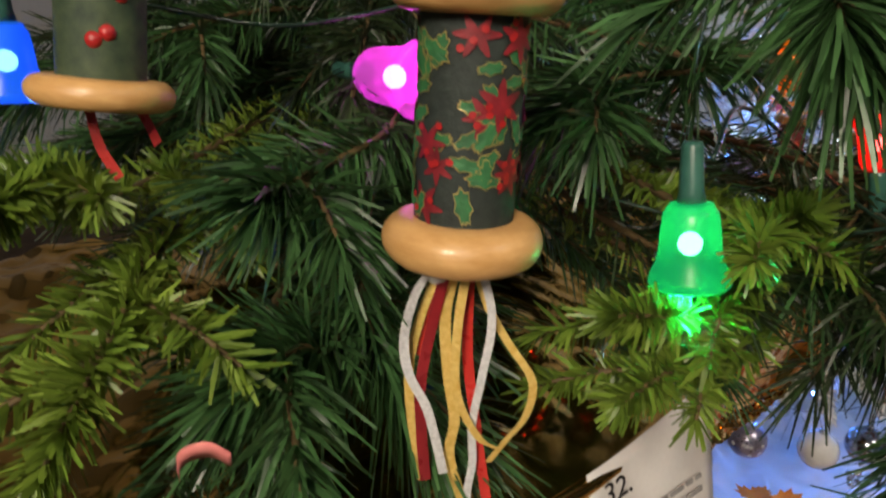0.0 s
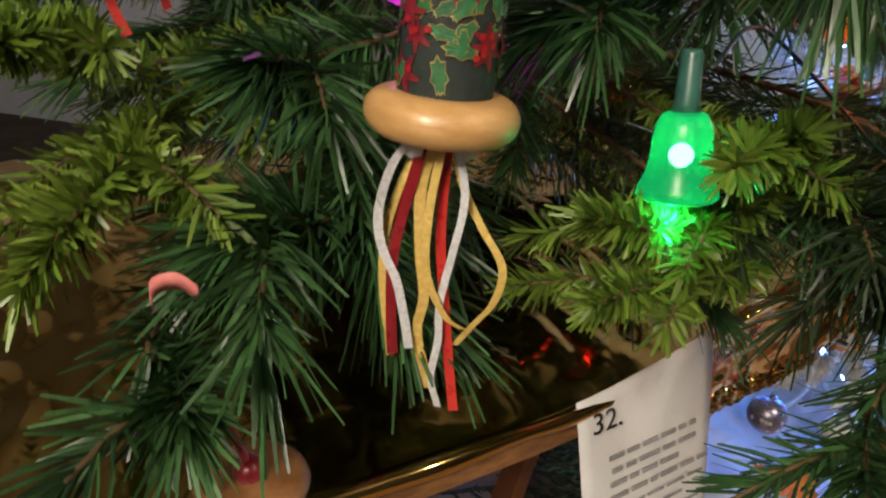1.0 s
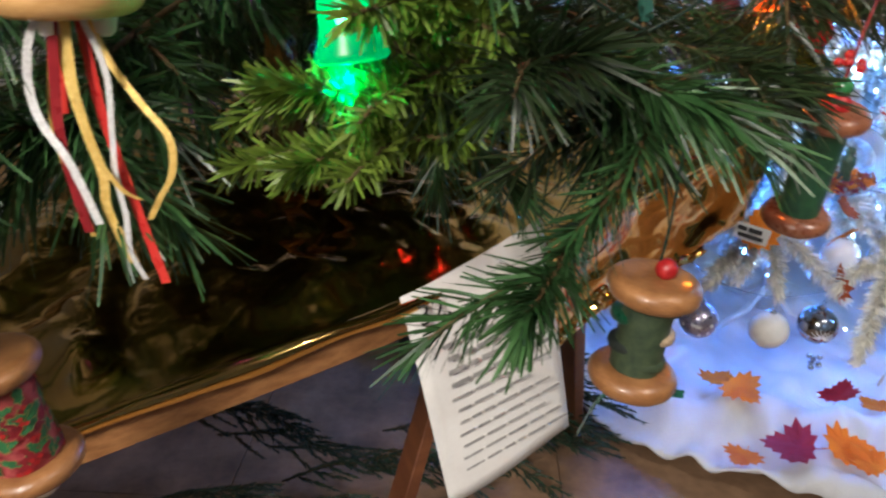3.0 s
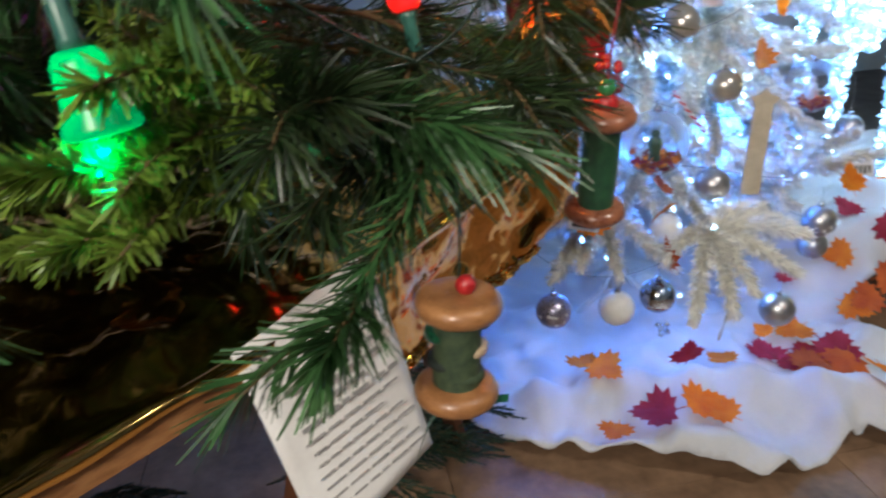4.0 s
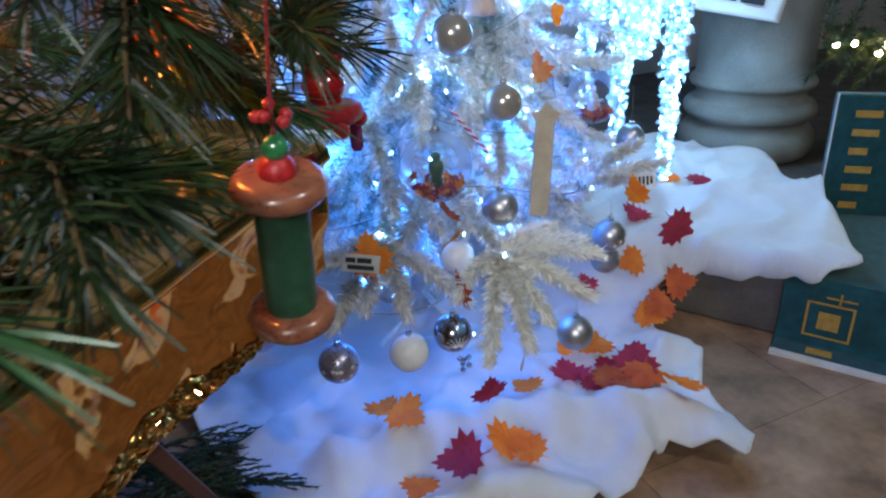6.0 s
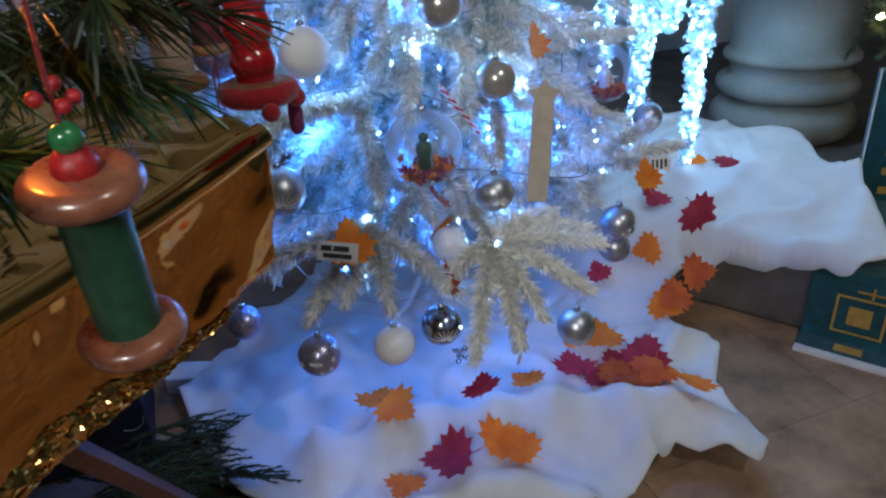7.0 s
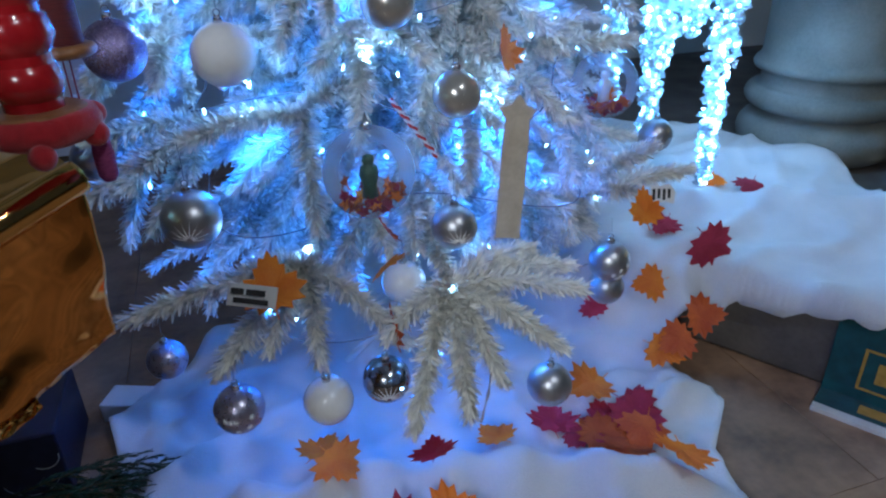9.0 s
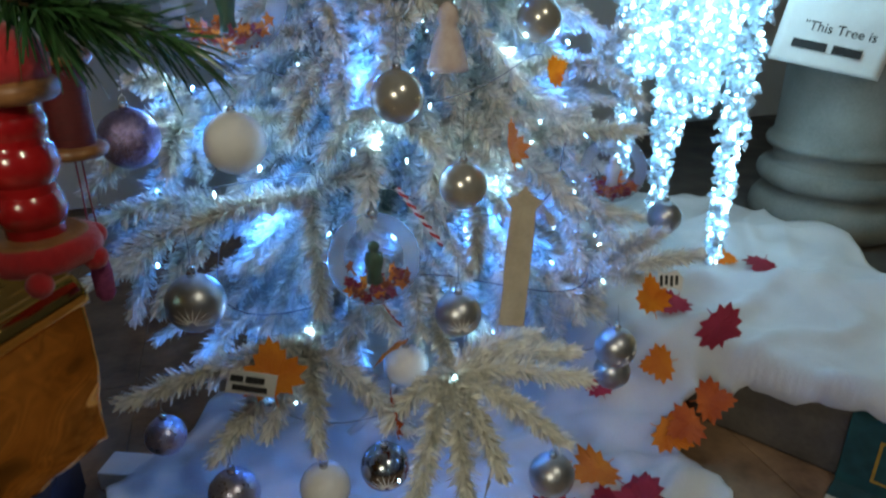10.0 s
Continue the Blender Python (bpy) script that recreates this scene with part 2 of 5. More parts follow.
# ---- builders ----
class Form:
    """Gathers vertices and faces of one mesh."""

    def __init__(self):
        self.v, self.f = [], []

    def add(self, verts, faces):
        k = len(self.v)
        self.v.extend(verts)
        self.f.extend(tuple(i + k for i in q) for q in faces)

    def tube(self, pts, radii, sides=6):
        pts = [Vector(p) for p in pts]
        verts, faces = [], []
        for i, p in enumerate(pts):
            way = (pts[min(i + 1, len(pts) - 1)] - pts[max(i - 1, 0)]).normalized()
            side = way.cross(Vector((0.31, 0.2, 0.93))).normalized()
            up = side.cross(way)
            for k in range(sides):
                a = 2 * math.pi * k / sides
                verts.append(p + radii[i] * (math.cos(a) * side + math.sin(a) * up))
        for i in range(len(pts) - 1):
            for k in range(sides):
                j = (k + 1) % sides
                faces.append((i * sides + k, i * sides + j, (i + 1) * sides + j, (i + 1) * sides + k))
        faces.append(tuple(range(sides))[::-1])
        faces.append(tuple((len(pts) - 1) * sides + k for k in range(sides)))
        self.add(verts, faces)

    def blade(self, base, way, length, width, flat, droop):
        """A needle: a narrow bent strip that ends in a point."""
        side = way.cross(flat).normalized() * (width / 2)
        mid = base + way * (length * 0.55)
        end = base + way * length + droop
        self.add([base - side * 0.7, base + side * 0.7, mid + side + droop * 0.35, mid - side + droop * 0.35, end + side * 0.45, end - side * 0.45], [(0, 1, 2, 3), (3, 2, 4, 5)])

    def strip(self, pts, width, side):
        """A ribbon along pts."""
        side = Vector(side).normalized() * (width / 2)
        verts = []
        for p in pts:
            verts += [Vector(p) - side, Vector(p) + side]
        self.add(verts, [(2 * i, 2 * i + 1, 2 * i + 3, 2 * i + 2) for i in range(len(pts) - 1)])

    def lathe(self, rings, sides=32, wobble=0.0):
        verts, faces = [], []
        for r, z in rings:
            for k in range(sides):
                a = 2 * math.pi * k / sides
                w = 1 + wobble * noise.noise((3 * math.cos(a), 3 * math.sin(a), z * 90))
                verts.append((r * w * math.cos(a), r * w * math.sin(a), z))
        for i in range(len(rings) - 1):
            for k in range(sides):
                j = (k + 1) % sides
                faces.append((i * sides + k, i * sides + j, (i + 1) * sides + j, (i + 1) * sides + k))
        faces.append(tuple(range(sides))[::-1])
        faces.append(tuple((len(rings) - 1) * sides + k for k in range(sides)))
        self.add(verts, faces)

    def ball(self, c, r, n=8, m=12, sz=1.0):
        verts = [Vector(c) + Vector((0, 0, -r * sz))]
        for i in range(1, n):
            a = math.pi * i / n - math.pi / 2
            for k in range(m):
                b = 2 * math.pi * k / m
                verts.append(Vector(c) + Vector((r * math.cos(a) * math.cos(b), r * math.cos(a) * math.sin(b), r * sz * math.sin(a))))
        verts.append(Vector(c) + Vector((0, 0, r * sz)))
        faces = [(0, 1 + (k + 1) % m, 1 + k) for k in range(m)]
        for i in range(n - 2):
            for k in range(m):
                j = (k + 1) % m
                faces.append((1 + i * m + k, 1 + i * m + j, 1 + (i + 1) * m + j, 1 + (i + 1) * m + k))
        last = len(verts) - 1
        faces += [(last, 1 + (n - 2) * m + k, 1 + (n - 2) * m + (k + 1) % m) for k in range(m)]
        self.add(verts, faces)

    def box(self, a, b):
        (x0, y0, z0), (x1, y1, z1) = a, b
        self.add([(x0, y0, z0), (x1, y0, z0), (x1, y1, z0), (x0, y1, z0), (x0, y0, z1), (x1, y0, z1), (x1, y1, z1), (x0, y1, z1)],
                 [(0, 3, 2, 1), (4, 5, 6, 7), (0, 1, 5, 4), (1, 2, 6, 5), (2, 3, 7, 6), (3, 0, 4, 7)])

    def plate(self, outline, thick):
        """A flat piece of that outline in x and y, thick along z."""
        n = len(outline)
        self.add([(x, y, 0) for x, y in outline] + [(x, y, thick) for x, y in outline],
                 [tuple(range(n))[::-1], tuple(range(n, 2 * n))] + [(i, (i + 1) % n, n + (i + 1) % n, n + i) for i in range(n)])

    def mesh(self, name, material, smooth=True):
        me = bpy.data.meshes.new(name)
        me.from_pydata([tuple(p) for p in self.v], [], self.f)
        me.materials.append(material)
        if smooth:
            me.shade_smooth()
        me.update()
        return me


def part(name, form, material, parent=None, label="", smooth=True, bevel=0.0):
    ob = new(name, form.mesh(name, material, smooth))
    if parent:
        ob.parent = parent
    if label:
        tagged(ob, label)
    if bevel:
        b = ob.modifiers.new("edge", "BEVEL")
        b.width, b.segments, b.limit_method = bevel, 2, "ANGLE"
    return ob


def thing(name, at=(0, 0, 0), label="", category="", group="", kind=""):
    ob = new(name)
    ob.empty_display_size = 0.02
    ob.location = at
    return tagged(ob, label, category, group, kind)


def curve_pts(pts, n=10):
    """A smooth line through pts."""
    pts = [Vector(p) for p in pts]
    ext = [2 * pts[0] - pts[1]] + pts + [2 * pts[-1] - pts[-2]]
    out = []
    for i in range(1, len(ext) - 2):
        a, b, c, d = ext[i - 1:i + 3]
        for k in range(n):
            t = k / n
            out.append(0.5 * (2 * b + (c - a) * t + (2 * a - 5 * b + 4 * c - d) * t * t + (3 * b - a - 3 * c + d) * t ** 3))
    return out + [pts[-1]]


# ---- the setting ----
floor = tagged(part("floor", (lambda f: (f.box((-3.2, -3.4, -0.2), (6.0, 5.0, -0.012)), f)[1])(Form()), M_JOINT), "brown stone flagged church floor", "floor", kind="structure")


def wall(name, a, b, label, mat=M_WALL):
    f = Form()
    f.box(a, b)
    return tagged(part(name, f, mat, smooth=False), label, "wall", kind="structure")


wall("wall_north", (-3.4, 3.6, -0.2), (6.2, 3.8, 3.5), "pale plastered church wall behind the trees")
# side walls out of view; the dark stone is chosen to dim what foil mirrors
wall("wall_west", (-3.4, -3.4, -0.2), (-3.2, 3.6, 3.5), "unseen side wall in dark stone, to darken the foil reflections", M_COLUMN)
wall("wall_east", (6.0, -3.4, -0.2), (6.2, 3.6, 3.5), "unseen side wall in dark stone, to darken the foil reflections", M_COLUMN)
south = wall("wall_south", (-3.4, -3.6, -0.2), (-1.75, -3.4, 3.5), "pale plastered wall with a tall window")
for a, b in (((-0.05, -3.6, -0.2), (6.2, -3.4, 3.5)), ((-1.75, -3.6, -0.2), (-0.05, -3.4, 1.3)), ((-1.75, -3.6, 3.3), (-0.05, -3.4, 3.5))):
    f = Form()
    f.box(a, b)
    part("wall_panel", f, M_WALL, south, smooth=False)
f = Form()
f.box((-3.4, -3.6, 3.5), (6.2, 3.8, 3.6))
tagged(part("ceiling", f, M_CEIL, smooth=False), "pale plaster ceiling", "ceiling", kind="structure")

# a stone step, its front edge slanting away from the camera
STEP_A, STEP_W = Vector((1.69, 1.43, 0)), Vector((0.52, -0.855, 0)).normalized()
STEP_N = Vector((STEP_W.y, -STEP_W.x, 0))          # out of the step, towards the camera
STEP_Z = 0.19


def step_out(x, y):
    return (Vector((x, y, 0)) - STEP_A).dot(STEP_N)


f = Form()
a, b = STEP_A - STEP_W * 1.3, STEP_A + STEP_W * 2.2
outline = [(a.x, a.y), (b.x, b.y), (5.0, b.y), (5.0, 3.5), (a.x, 3.5)]
f.plate([(x, y) for x, y in outline], STEP_Z)
step = tagged(part("step", f, M_STEP, smooth=False, bevel=0.012), "worn dark stone step below the column", "step", kind="structure")

# the column
f = Form()
rings = []
for z0, z1, r in ((0.0, 0.135, 0.25), (0.15, 0.22, 0.24)):
    for k in range(9):
        a = math.pi * k / 8 - math.pi / 2
        rings.append((r - (z1 - z0) / 2 + (z1 - z0) / 2 * math.cos(a), (z0 + z1) / 2 + (z1 - z0) / 2 * math.sin(a)))
rings += [(0.206, 0.222), (0.198, 0.23), (0.198, 0.262), (0.21, 0.27), (0.222, 0.273), (0.227, 0.286), (0.222, 0.3), (0.212, 0.304), (0.206, 0.32), (0.204, 0.4), (0.2, 0.9), (0.196, 3.3)]
f.lathe(rings, 64)
column = tagged(part("column", f, M_COLUMN), "grey stone church column with a moulded round base", "column", kind="structure")
column.location = (2.55, 2.02, STEP_Z)


# ---- the white cloth ----
HEM = [(0.42, 1.22), (0.56, 1.09), (0.76, 0.98), (0.97, 0.885), (1.13, 0.91), (1.25, 0.955), (1.355, 0.845), (1.405, 0.875), (1.44, 1.06), (1.53, 1.15),
       (1.545, 1.24), (1.52, 1.32), (1.56, 1.37), (1.70, 1.355), (1.768, 1.25), (1.86, 1.115), (1.95, 1.075), (2.25, 1.46), (2.33, 1.72), (2.36, 1.82), (2.2, 2.2), (1.6, 2.5), (0.95, 2.4), (0.75, 1.95), (0.5, 1.72), (0.36, 1.55)]


def inside(x, y, poly):
    hit = False
    for i in range(len(poly)):
        (x0, y0), (x1, y1) = poly[i - 1], poly[i]
        if (y0 > y) != (y1 > y) and x < (x1 - x0) * (y - y0) / (y1 - y0) + x0:
            hit = not hit
    return hit


def near_line(x, y, pts):
    best = 9.0
    for (x0, y0), (x1, y1) in zip(pts, pts[1:]):
        ux, uy = x1 - x0, y1 - y0
        t = min(1, max(0, ((x - x0) * ux + (y - y0) * uy) / (ux * ux + uy * uy)))
        best = min(best, math.hypot(x - x0 - t * ux, y - y0 - t * uy))
    return best


def ease(t):
    t = min(1, max(0, t))
    return t * t * (3 - 2 * t)


ROLL = [(0.5, 1.24), (0.66, 1.205), (0.8, 1.19), (0.98, 1.155), (1.12, 1.1), (1.25, 1.05), (1.34, 0.99), (1.42, 0.93)]     # crest of the rolled front
RIDGES = [([(0.7, 0.99), (0.95, 0.95), (1.02, 0.9)], 0.035, 0.03),
          ([(1.42, 1.19), (1.47, 1.22), (1.53, 1.21)], 0.03, 0.022), ([(1.40, 1.25), (1.47, 1.27), (1.52, 1.26)], 0.025, 0.02), ([(1.25, 1.33), (1.42, 1.22), (1.5, 1.17)], 0.02, 0.03), ([(1.72, 1.66), (1.9, 1.59), (2.08, 1.49), (2.27, 1.40)], 0.034, 0.045), ([(1.8, 1.9), (2.1, 1.85), (2.3, 1.75)], 0.03, 0.04)]


def cloth_z(x, y):
    out = step_out(x, y)
    run = (Vector((x, y, 0)) - STEP_A).dot(STEP_W)
    slope = 0.215 * ease((0.24 - out) / 0.22)
    steep = 0.09 + 0.12 * ease((0.05 - out) / 0.05)
    z = slope + (steep - slope) * ease((run + 0.05) / 0.08) * ease((0.12 - out) / 0.04) + 0.03 * ease(-out / 0.3)
    crest = np.interp(x, [p[0] for p in ROLL], [p[1] for p in ROLL]) + 0.015 * noise.noise((x * 6, 2, 2))
    z += (0.062 + 0.02 * noise.noise((x * 5, 0, 8))) * math.exp(-((y - crest) / (0.032 if y > crest else 0.085)) ** 2) * ease((x - 0.52) / 0.12) * ease((1.42 - x) / 0.1)
    for pts, high, wide in RIDGES:
        d = near_line(x, y, pts)
        z += high * math.exp(-(d / wide) ** 2)
    calm = 1 - 0.6 * ease((0.15 - out) / 0.1)
    z += calm * (0.026 * (noise.noise((x * 5, y * 5, 1)) + 0.6)) + calm * 0.05 * max(0, 0.35 - abs(noise.noise((x * 7 + y * 4 + 4, y * 5 - x * 3, 5)))) + calm * 0.022 * max(0, 0.3 - abs(noise.noise((x * 15, y * 10 + x * 5, 9))))
    # creases that run out from under the tree, and pleats along the rolled front
    turn = math.atan2(y - 1.72, x - 1.02)
    away = math.hypot(x - 1.02, y - 1.72)
    z += calm * 0.03 * max(0, math.sin(turn * 17 + 3 * noise.noise((x * 3, y * 3, 4)))) ** 3 * ease((away - 0.3) / 0.2)
    z += 0.02 * max(0, 0.22 - abs(noise.noise((x * 4 - y * 2, y * 6, 14)))) / 0.22 * ease((away - 0.25) / 0.2)
    return max(z, STEP_Z + 0.006 if step_out(x, y) < 0.004 else 0.006) + 0.004


def cloth():
    cell = 0.011
    idx, f = {}, Form()
    nx, ny = int(2.15 / cell), int(1.85 / cell)

    def vert(i, j):
        if (i, j) not in idx:
            x, y = 0.25 + i * cell, 0.8 + j * cell
            x, y = x + 0.005 * noise.noise((x * 30, y * 30, 0)), y + 0.005 * noise.noise((x * 30, y * 30, 7))
            idx[i, j] = len(f.v)
            f.v.append((x, y, cloth_z(x, y)))
        return idx[i, j]
    for i in range(nx):
        for j in range(ny):
            if inside(0.25 + (i + 0.5) * cell, 0.8 + (j + 0.5) * cell, HEM):
                f.f.append((vert(i, j), vert(i + 1, j), vert(i + 1, j + 1), vert(i, j + 1)))
    # draw the rim on to the hem's line
    count = {}
    for q in f.f:
        for a, b in zip(q, q[1:] + q[:1]):
            count[tuple(sorted((a, b)))] = count.get(tuple(sorted((a, b))), 0) + 1
    rim = {k for e, c in count.items() if c == 1 for k in e}
    for i in rim:
        x, y, z = f.v[i]
        best, to = 9.0, (x, y)
        for k in range(len(HEM)):
            (x0, y0), (x1, y1) = HEM[k - 1], HEM[k]
            ux, uy = x1 - x0, y1 - y0
            t = min(1, max(0, ((x - x0) * ux + (y - y0) * uy) / (ux * ux + uy * uy)))
            d = math.hypot(x - x0 - t * ux, y - y0 - t * uy)
            if d < best:
                best, to = d, (x0 + t * ux, y0 + t * uy)
        f.v[i] = (to[0], to[1], cloth_z(*to))
    ob = tagged(part("fleece_cloth", f, M_CLOTH), "white fleece cloth spread in folds over floor and step", "cloth")
    ob.vertex_groups.new(name="inner").add([i for i in range(len(f.v)) if i not in rim], 1.0, "REPLACE")
    sm = ob.modifiers.new("soft", "SMOOTH")
    sm.factor, sm.iterations, sm.vertex_group = 0.5, 3, "inner"
    s = ob.modifiers.new("thick", "SOLIDIFY")
    s.thickness, s.offset = 0.006, 1
    return ob


cloth()


# ---- branches ----
def needle_branch(form_n, form_t, pts, length, width, per_m, rng, spread=55, sag=0.25, r0=0.0025, r1=0.001, start=0.0, jitter=0.25):
    """Needles all round a stem along pts; at the tip they gather forward."""
    line = curve_pts(pts, 8)
    form_t.tube(line, [r0 + (r1 - r0) * i / (len(line) - 1) for i in range(len(line))], 5)
    total = sum((b - a).length for a, b in zip(line, line[1:]))
    steps = max(8, int(total * per_m))
    seg = 0
    for k in range(steps):
        s = start + (1 - start) * (k + rng.random()) / steps
        x = s * (len(line) - 1)
        seg = min(int(x), len(line) - 2)
        base = line[seg].lerp(line[seg + 1], x - seg)
        way = (line[seg + 1] - line[seg]).normalized()
        u = way.cross(Vector((0.2, 0.1, 1))).normalized()
        w = u.cross(way)
        a = rng.uniform(0, 2 * math.pi)
        out = math.cos(a) * u + math.sin(a) * w
        ang = radians(spread * (1 - 0.45 * ease((s - 0.75) / 0.25)) * rng.uniform(1 - jitter, 1 + jitter))
        d = (way * math.cos(ang) + out * math.sin(ang)).normalized()
        ln = length * rng.uniform(0.65, 1.12)
        flat = (out + 0.6 * Vector((rng.uniform(-1, 1), rng.uniform(-1, 1), rng.uniform(-1, 1)))).normalized()
        form_n.blade(base, d, ln, width * rng.uniform(0.8, 1.15), flat, Vector((rng.uniform(-0.08, 0.08) * ln, rng.uniform(-0.08, 0.08) * ln, -sag * ln * rng.uniform(0.3, 1.3))))


def branch(tree, pts, style, rng, twigs=3):
    """One branch with its side twigs, as a part of tree."""
    length, width, per_m, mat, spread, sag = style
    n, t = Form(), Form()
    needle_branch(n, t, pts, length, width, per_m, rng, spread, sag, 0.003, 0.0013)
    line = curve_pts(pts, 8)
    for k in range(twigs):
        i = int(len(line) * (0.25 + 0.5 * k / max(1, twigs - 1))) if twigs > 1 else len(line) // 2
        i = min(i, len(line) - 2)
        way = (line[i + 1] - line[i]).normalized()
        u = way.cross(Vector((0, 0, 1))).normalized() * (1 if k % 2 else -1)
        d = (way * 0.75 + u * rng.uniform(0.5, 0.8) + Vector((0, 0, rng.uniform(-0.25, 0.15)))).normalized()
        ln = rng.uniform(1.2, 1.9) * max(0.04, length)
        p = line[i]
        needle_branch(n, t, [p, p + d * ln * 0.5, p + d * ln + Vector((0, 0, -0.12 * ln))], length * 0.92, width, per_m, rng, spread, sag, 0.002, 0.001)
    b = part("branch", n, mat, tree, smooth=False)
    part("twig", t, M_TWIG, b)
    return b


PINE = (0.046, 0.0022, 1500, M_PINE, 40, 0.26)
DULL_SHADED = (0.045, 0.0019, 1300, M_PINE_B, 45, 0.16)
SHORT = (0.036, 0.0021, 1500, M_PINE, 42, 0.08)
FIR = (0.019, 0.0023, 2600, M_FIR, 62, 0.05)
TRUNK = Vector((-0.06, 0.8, 0))

green = thing("christmas_tree", (0, 0, 0), "artificial green christmas tree with long needles on a foil-covered table", "tree")
f = Form()
f.tube([(TRUNK.x, TRUNK.y, z) for z in (0.72, 1.0, 1.3, 1.6, 1.9)], [0.02, 0.018, 0.015, 0.012, 0.006], 10)
part("trunk", f, M_TWIG, green)
FRONT_BOUGHS = [
    ("pine", (-0.025, 0.415, 1.018), (-0.057, 0.327, 1.005), (-0.069, 0.272, 1.006)),
    ("pine", (-0.037, 0.36, 0.955), (-0.030, 0.310, 0.932), (0.000, 0.266, 0.905)),
    ("pine", (-0.042, 0.313, 0.931), (-0.057, 0.268, 0.939), (-0.072, 0.239, 0.937)),
    ("short", (-0.099, 0.244, 0.901), (-0.076, 0.201, 0.897), (-0.062, 0.175, 0.897)),
    ("fir", (-0.124, 0.320, 0.974), (-0.118, 0.238, 0.962), (-0.117, 0.176, 0.939)),
    ("fir", (-0.162, 0.348, 0.983), (-0.159, 0.273, 1.007), (-0.154, 0.214, 1.007)),
    ("fir", (0.178, 0.367, 0.968), (0.128, 0.303, 0.951), (0.080, 0.278, 0.957)),
]
MIDDLE_BOUGHS = [
    ("fir", (0.172, 0.357, 0.924), (0.127, 0.304, 0.923), (0.089, 0.272, 0.918)),
    ("fir", (0.147, 0.380, 0.980), (0.157, 0.324, 0.986), (0.164, 0.292, 1.003)),
    ("pine", (0.151, 0.423, 1.059), (0.091, 0.368, 1.051), (0.053, 0.338, 1.033)),
    ("dull_shaded", (0.280, 0.470, 0.985), (0.262, 0.380, 0.940), (0.250, 0.330, 0.915)),
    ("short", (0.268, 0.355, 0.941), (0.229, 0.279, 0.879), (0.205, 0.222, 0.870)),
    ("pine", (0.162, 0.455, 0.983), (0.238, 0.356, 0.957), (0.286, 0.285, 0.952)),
    # shade on this bough is put into its darker needles
    ("dull_shaded", (0.146, 0.403, 0.945), (0.198, 0.333, 0.961), (0.226, 0.287, 0.973)),
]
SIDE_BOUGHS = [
    ("dull_shaded", (0.244, 0.510, 0.966), (0.331, 0.429, 0.951), (0.372, 0.385, 0.938)),
    ("dull_shaded", (0.388, 0.663, 0.928), (0.459, 0.565, 0.967), (0.496, 0.511, 0.995)),
    ("pine", (0.165, 0.362, 1.124), (0.143, 0.274, 1.097), (0.139, 0.249, 1.079)),
    ("pine", (0.336, 0.684, 0.958), (0.418, 0.621, 0.943), (0.454, 0.577, 0.926)),
    ("pine", (0.320, 0.614, 0.882), (0.368, 0.564, 0.893), (0.397, 0.529, 0.903)),
    ("dull_shaded", (0.33, 0.56, 1.045), (0.38, 0.50, 1.015), (0.405, 0.475, 0.985)),
    ("pine", (0.506, 0.889, 1.038), (0.576, 0.804, 1.013), (0.616, 0.771, 1.008)),
]
rng = random.Random(11)
for style, a, b, c in FRONT_BOUGHS + MIDDLE_BOUGHS + SIDE_BOUGHS:
    a, b, c = Vector(a), Vector(b), Vector(c)
    root = TRUNK + Vector((0, 0, a.z + 0.02))
    pts = [root.lerp(a, 0.55) + Vector((0, 0, 0.015)), a, b, c]
    branch(green, pts, {"pine": PINE, "short": SHORT, "dull_shaded": DULL_SHADED, "fir": FIR}[style], rng, 2 if style == "short" else 3 if style == "pine" else 4)
# the boughs further in and higher up, two in three with needles darkened for shade
for k in range(92):
    a = rng.uniform(0, 2 * math.pi)
    z = 0.9 + 0.85 * (k / 92) ** 1.5
    r = rng.uniform(0.22, 0.42) * (1.25 - 0.45 * (z - 0.9))
    tip = TRUNK + Vector((math.cos(a) * r, math.sin(a) * r, z - 0.06))
    if tip.y < 0.33 or (tip.x > 0.25 and tip.z < 1.2):
        tip = Vector((TRUNK.x + (tip.x - TRUNK.x) * 0.7, TRUNK.y + (tip.y - TRUNK.y) * 0.7, z))
    root = TRUNK + Vector((0, 0, z + 0.02))
    branch(green, [root, root.lerp(tip, 0.5) + Vector((0, 0, 0.03)), tip], DULL_SHADED if k % 3 else PINE, rng, 4)

# low, darkened boughs added over the table behind front ones, to block the wall
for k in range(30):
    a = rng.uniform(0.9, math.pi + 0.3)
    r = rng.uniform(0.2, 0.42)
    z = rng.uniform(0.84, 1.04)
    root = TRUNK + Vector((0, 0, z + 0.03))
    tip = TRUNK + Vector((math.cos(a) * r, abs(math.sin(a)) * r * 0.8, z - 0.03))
    branch(green, [root, root.lerp(tip, 0.5) + Vector((0, 0, 0.02)), tip], DULL_SHADED, rng, 4)


# ---- the foil-covered table ----
RIM = [Vector(p) for p in ((-0.62, -0.06, 0.70), (-0.25, 0.19, 0.715), (0.137, 0.449, 0.753), (0.33, 0.68, 0.752), (0.45, 0.785, 0.775), (0.563, 0.855, 0.809))]
BACK = Vector((-0.57, 0.82, 0.02))


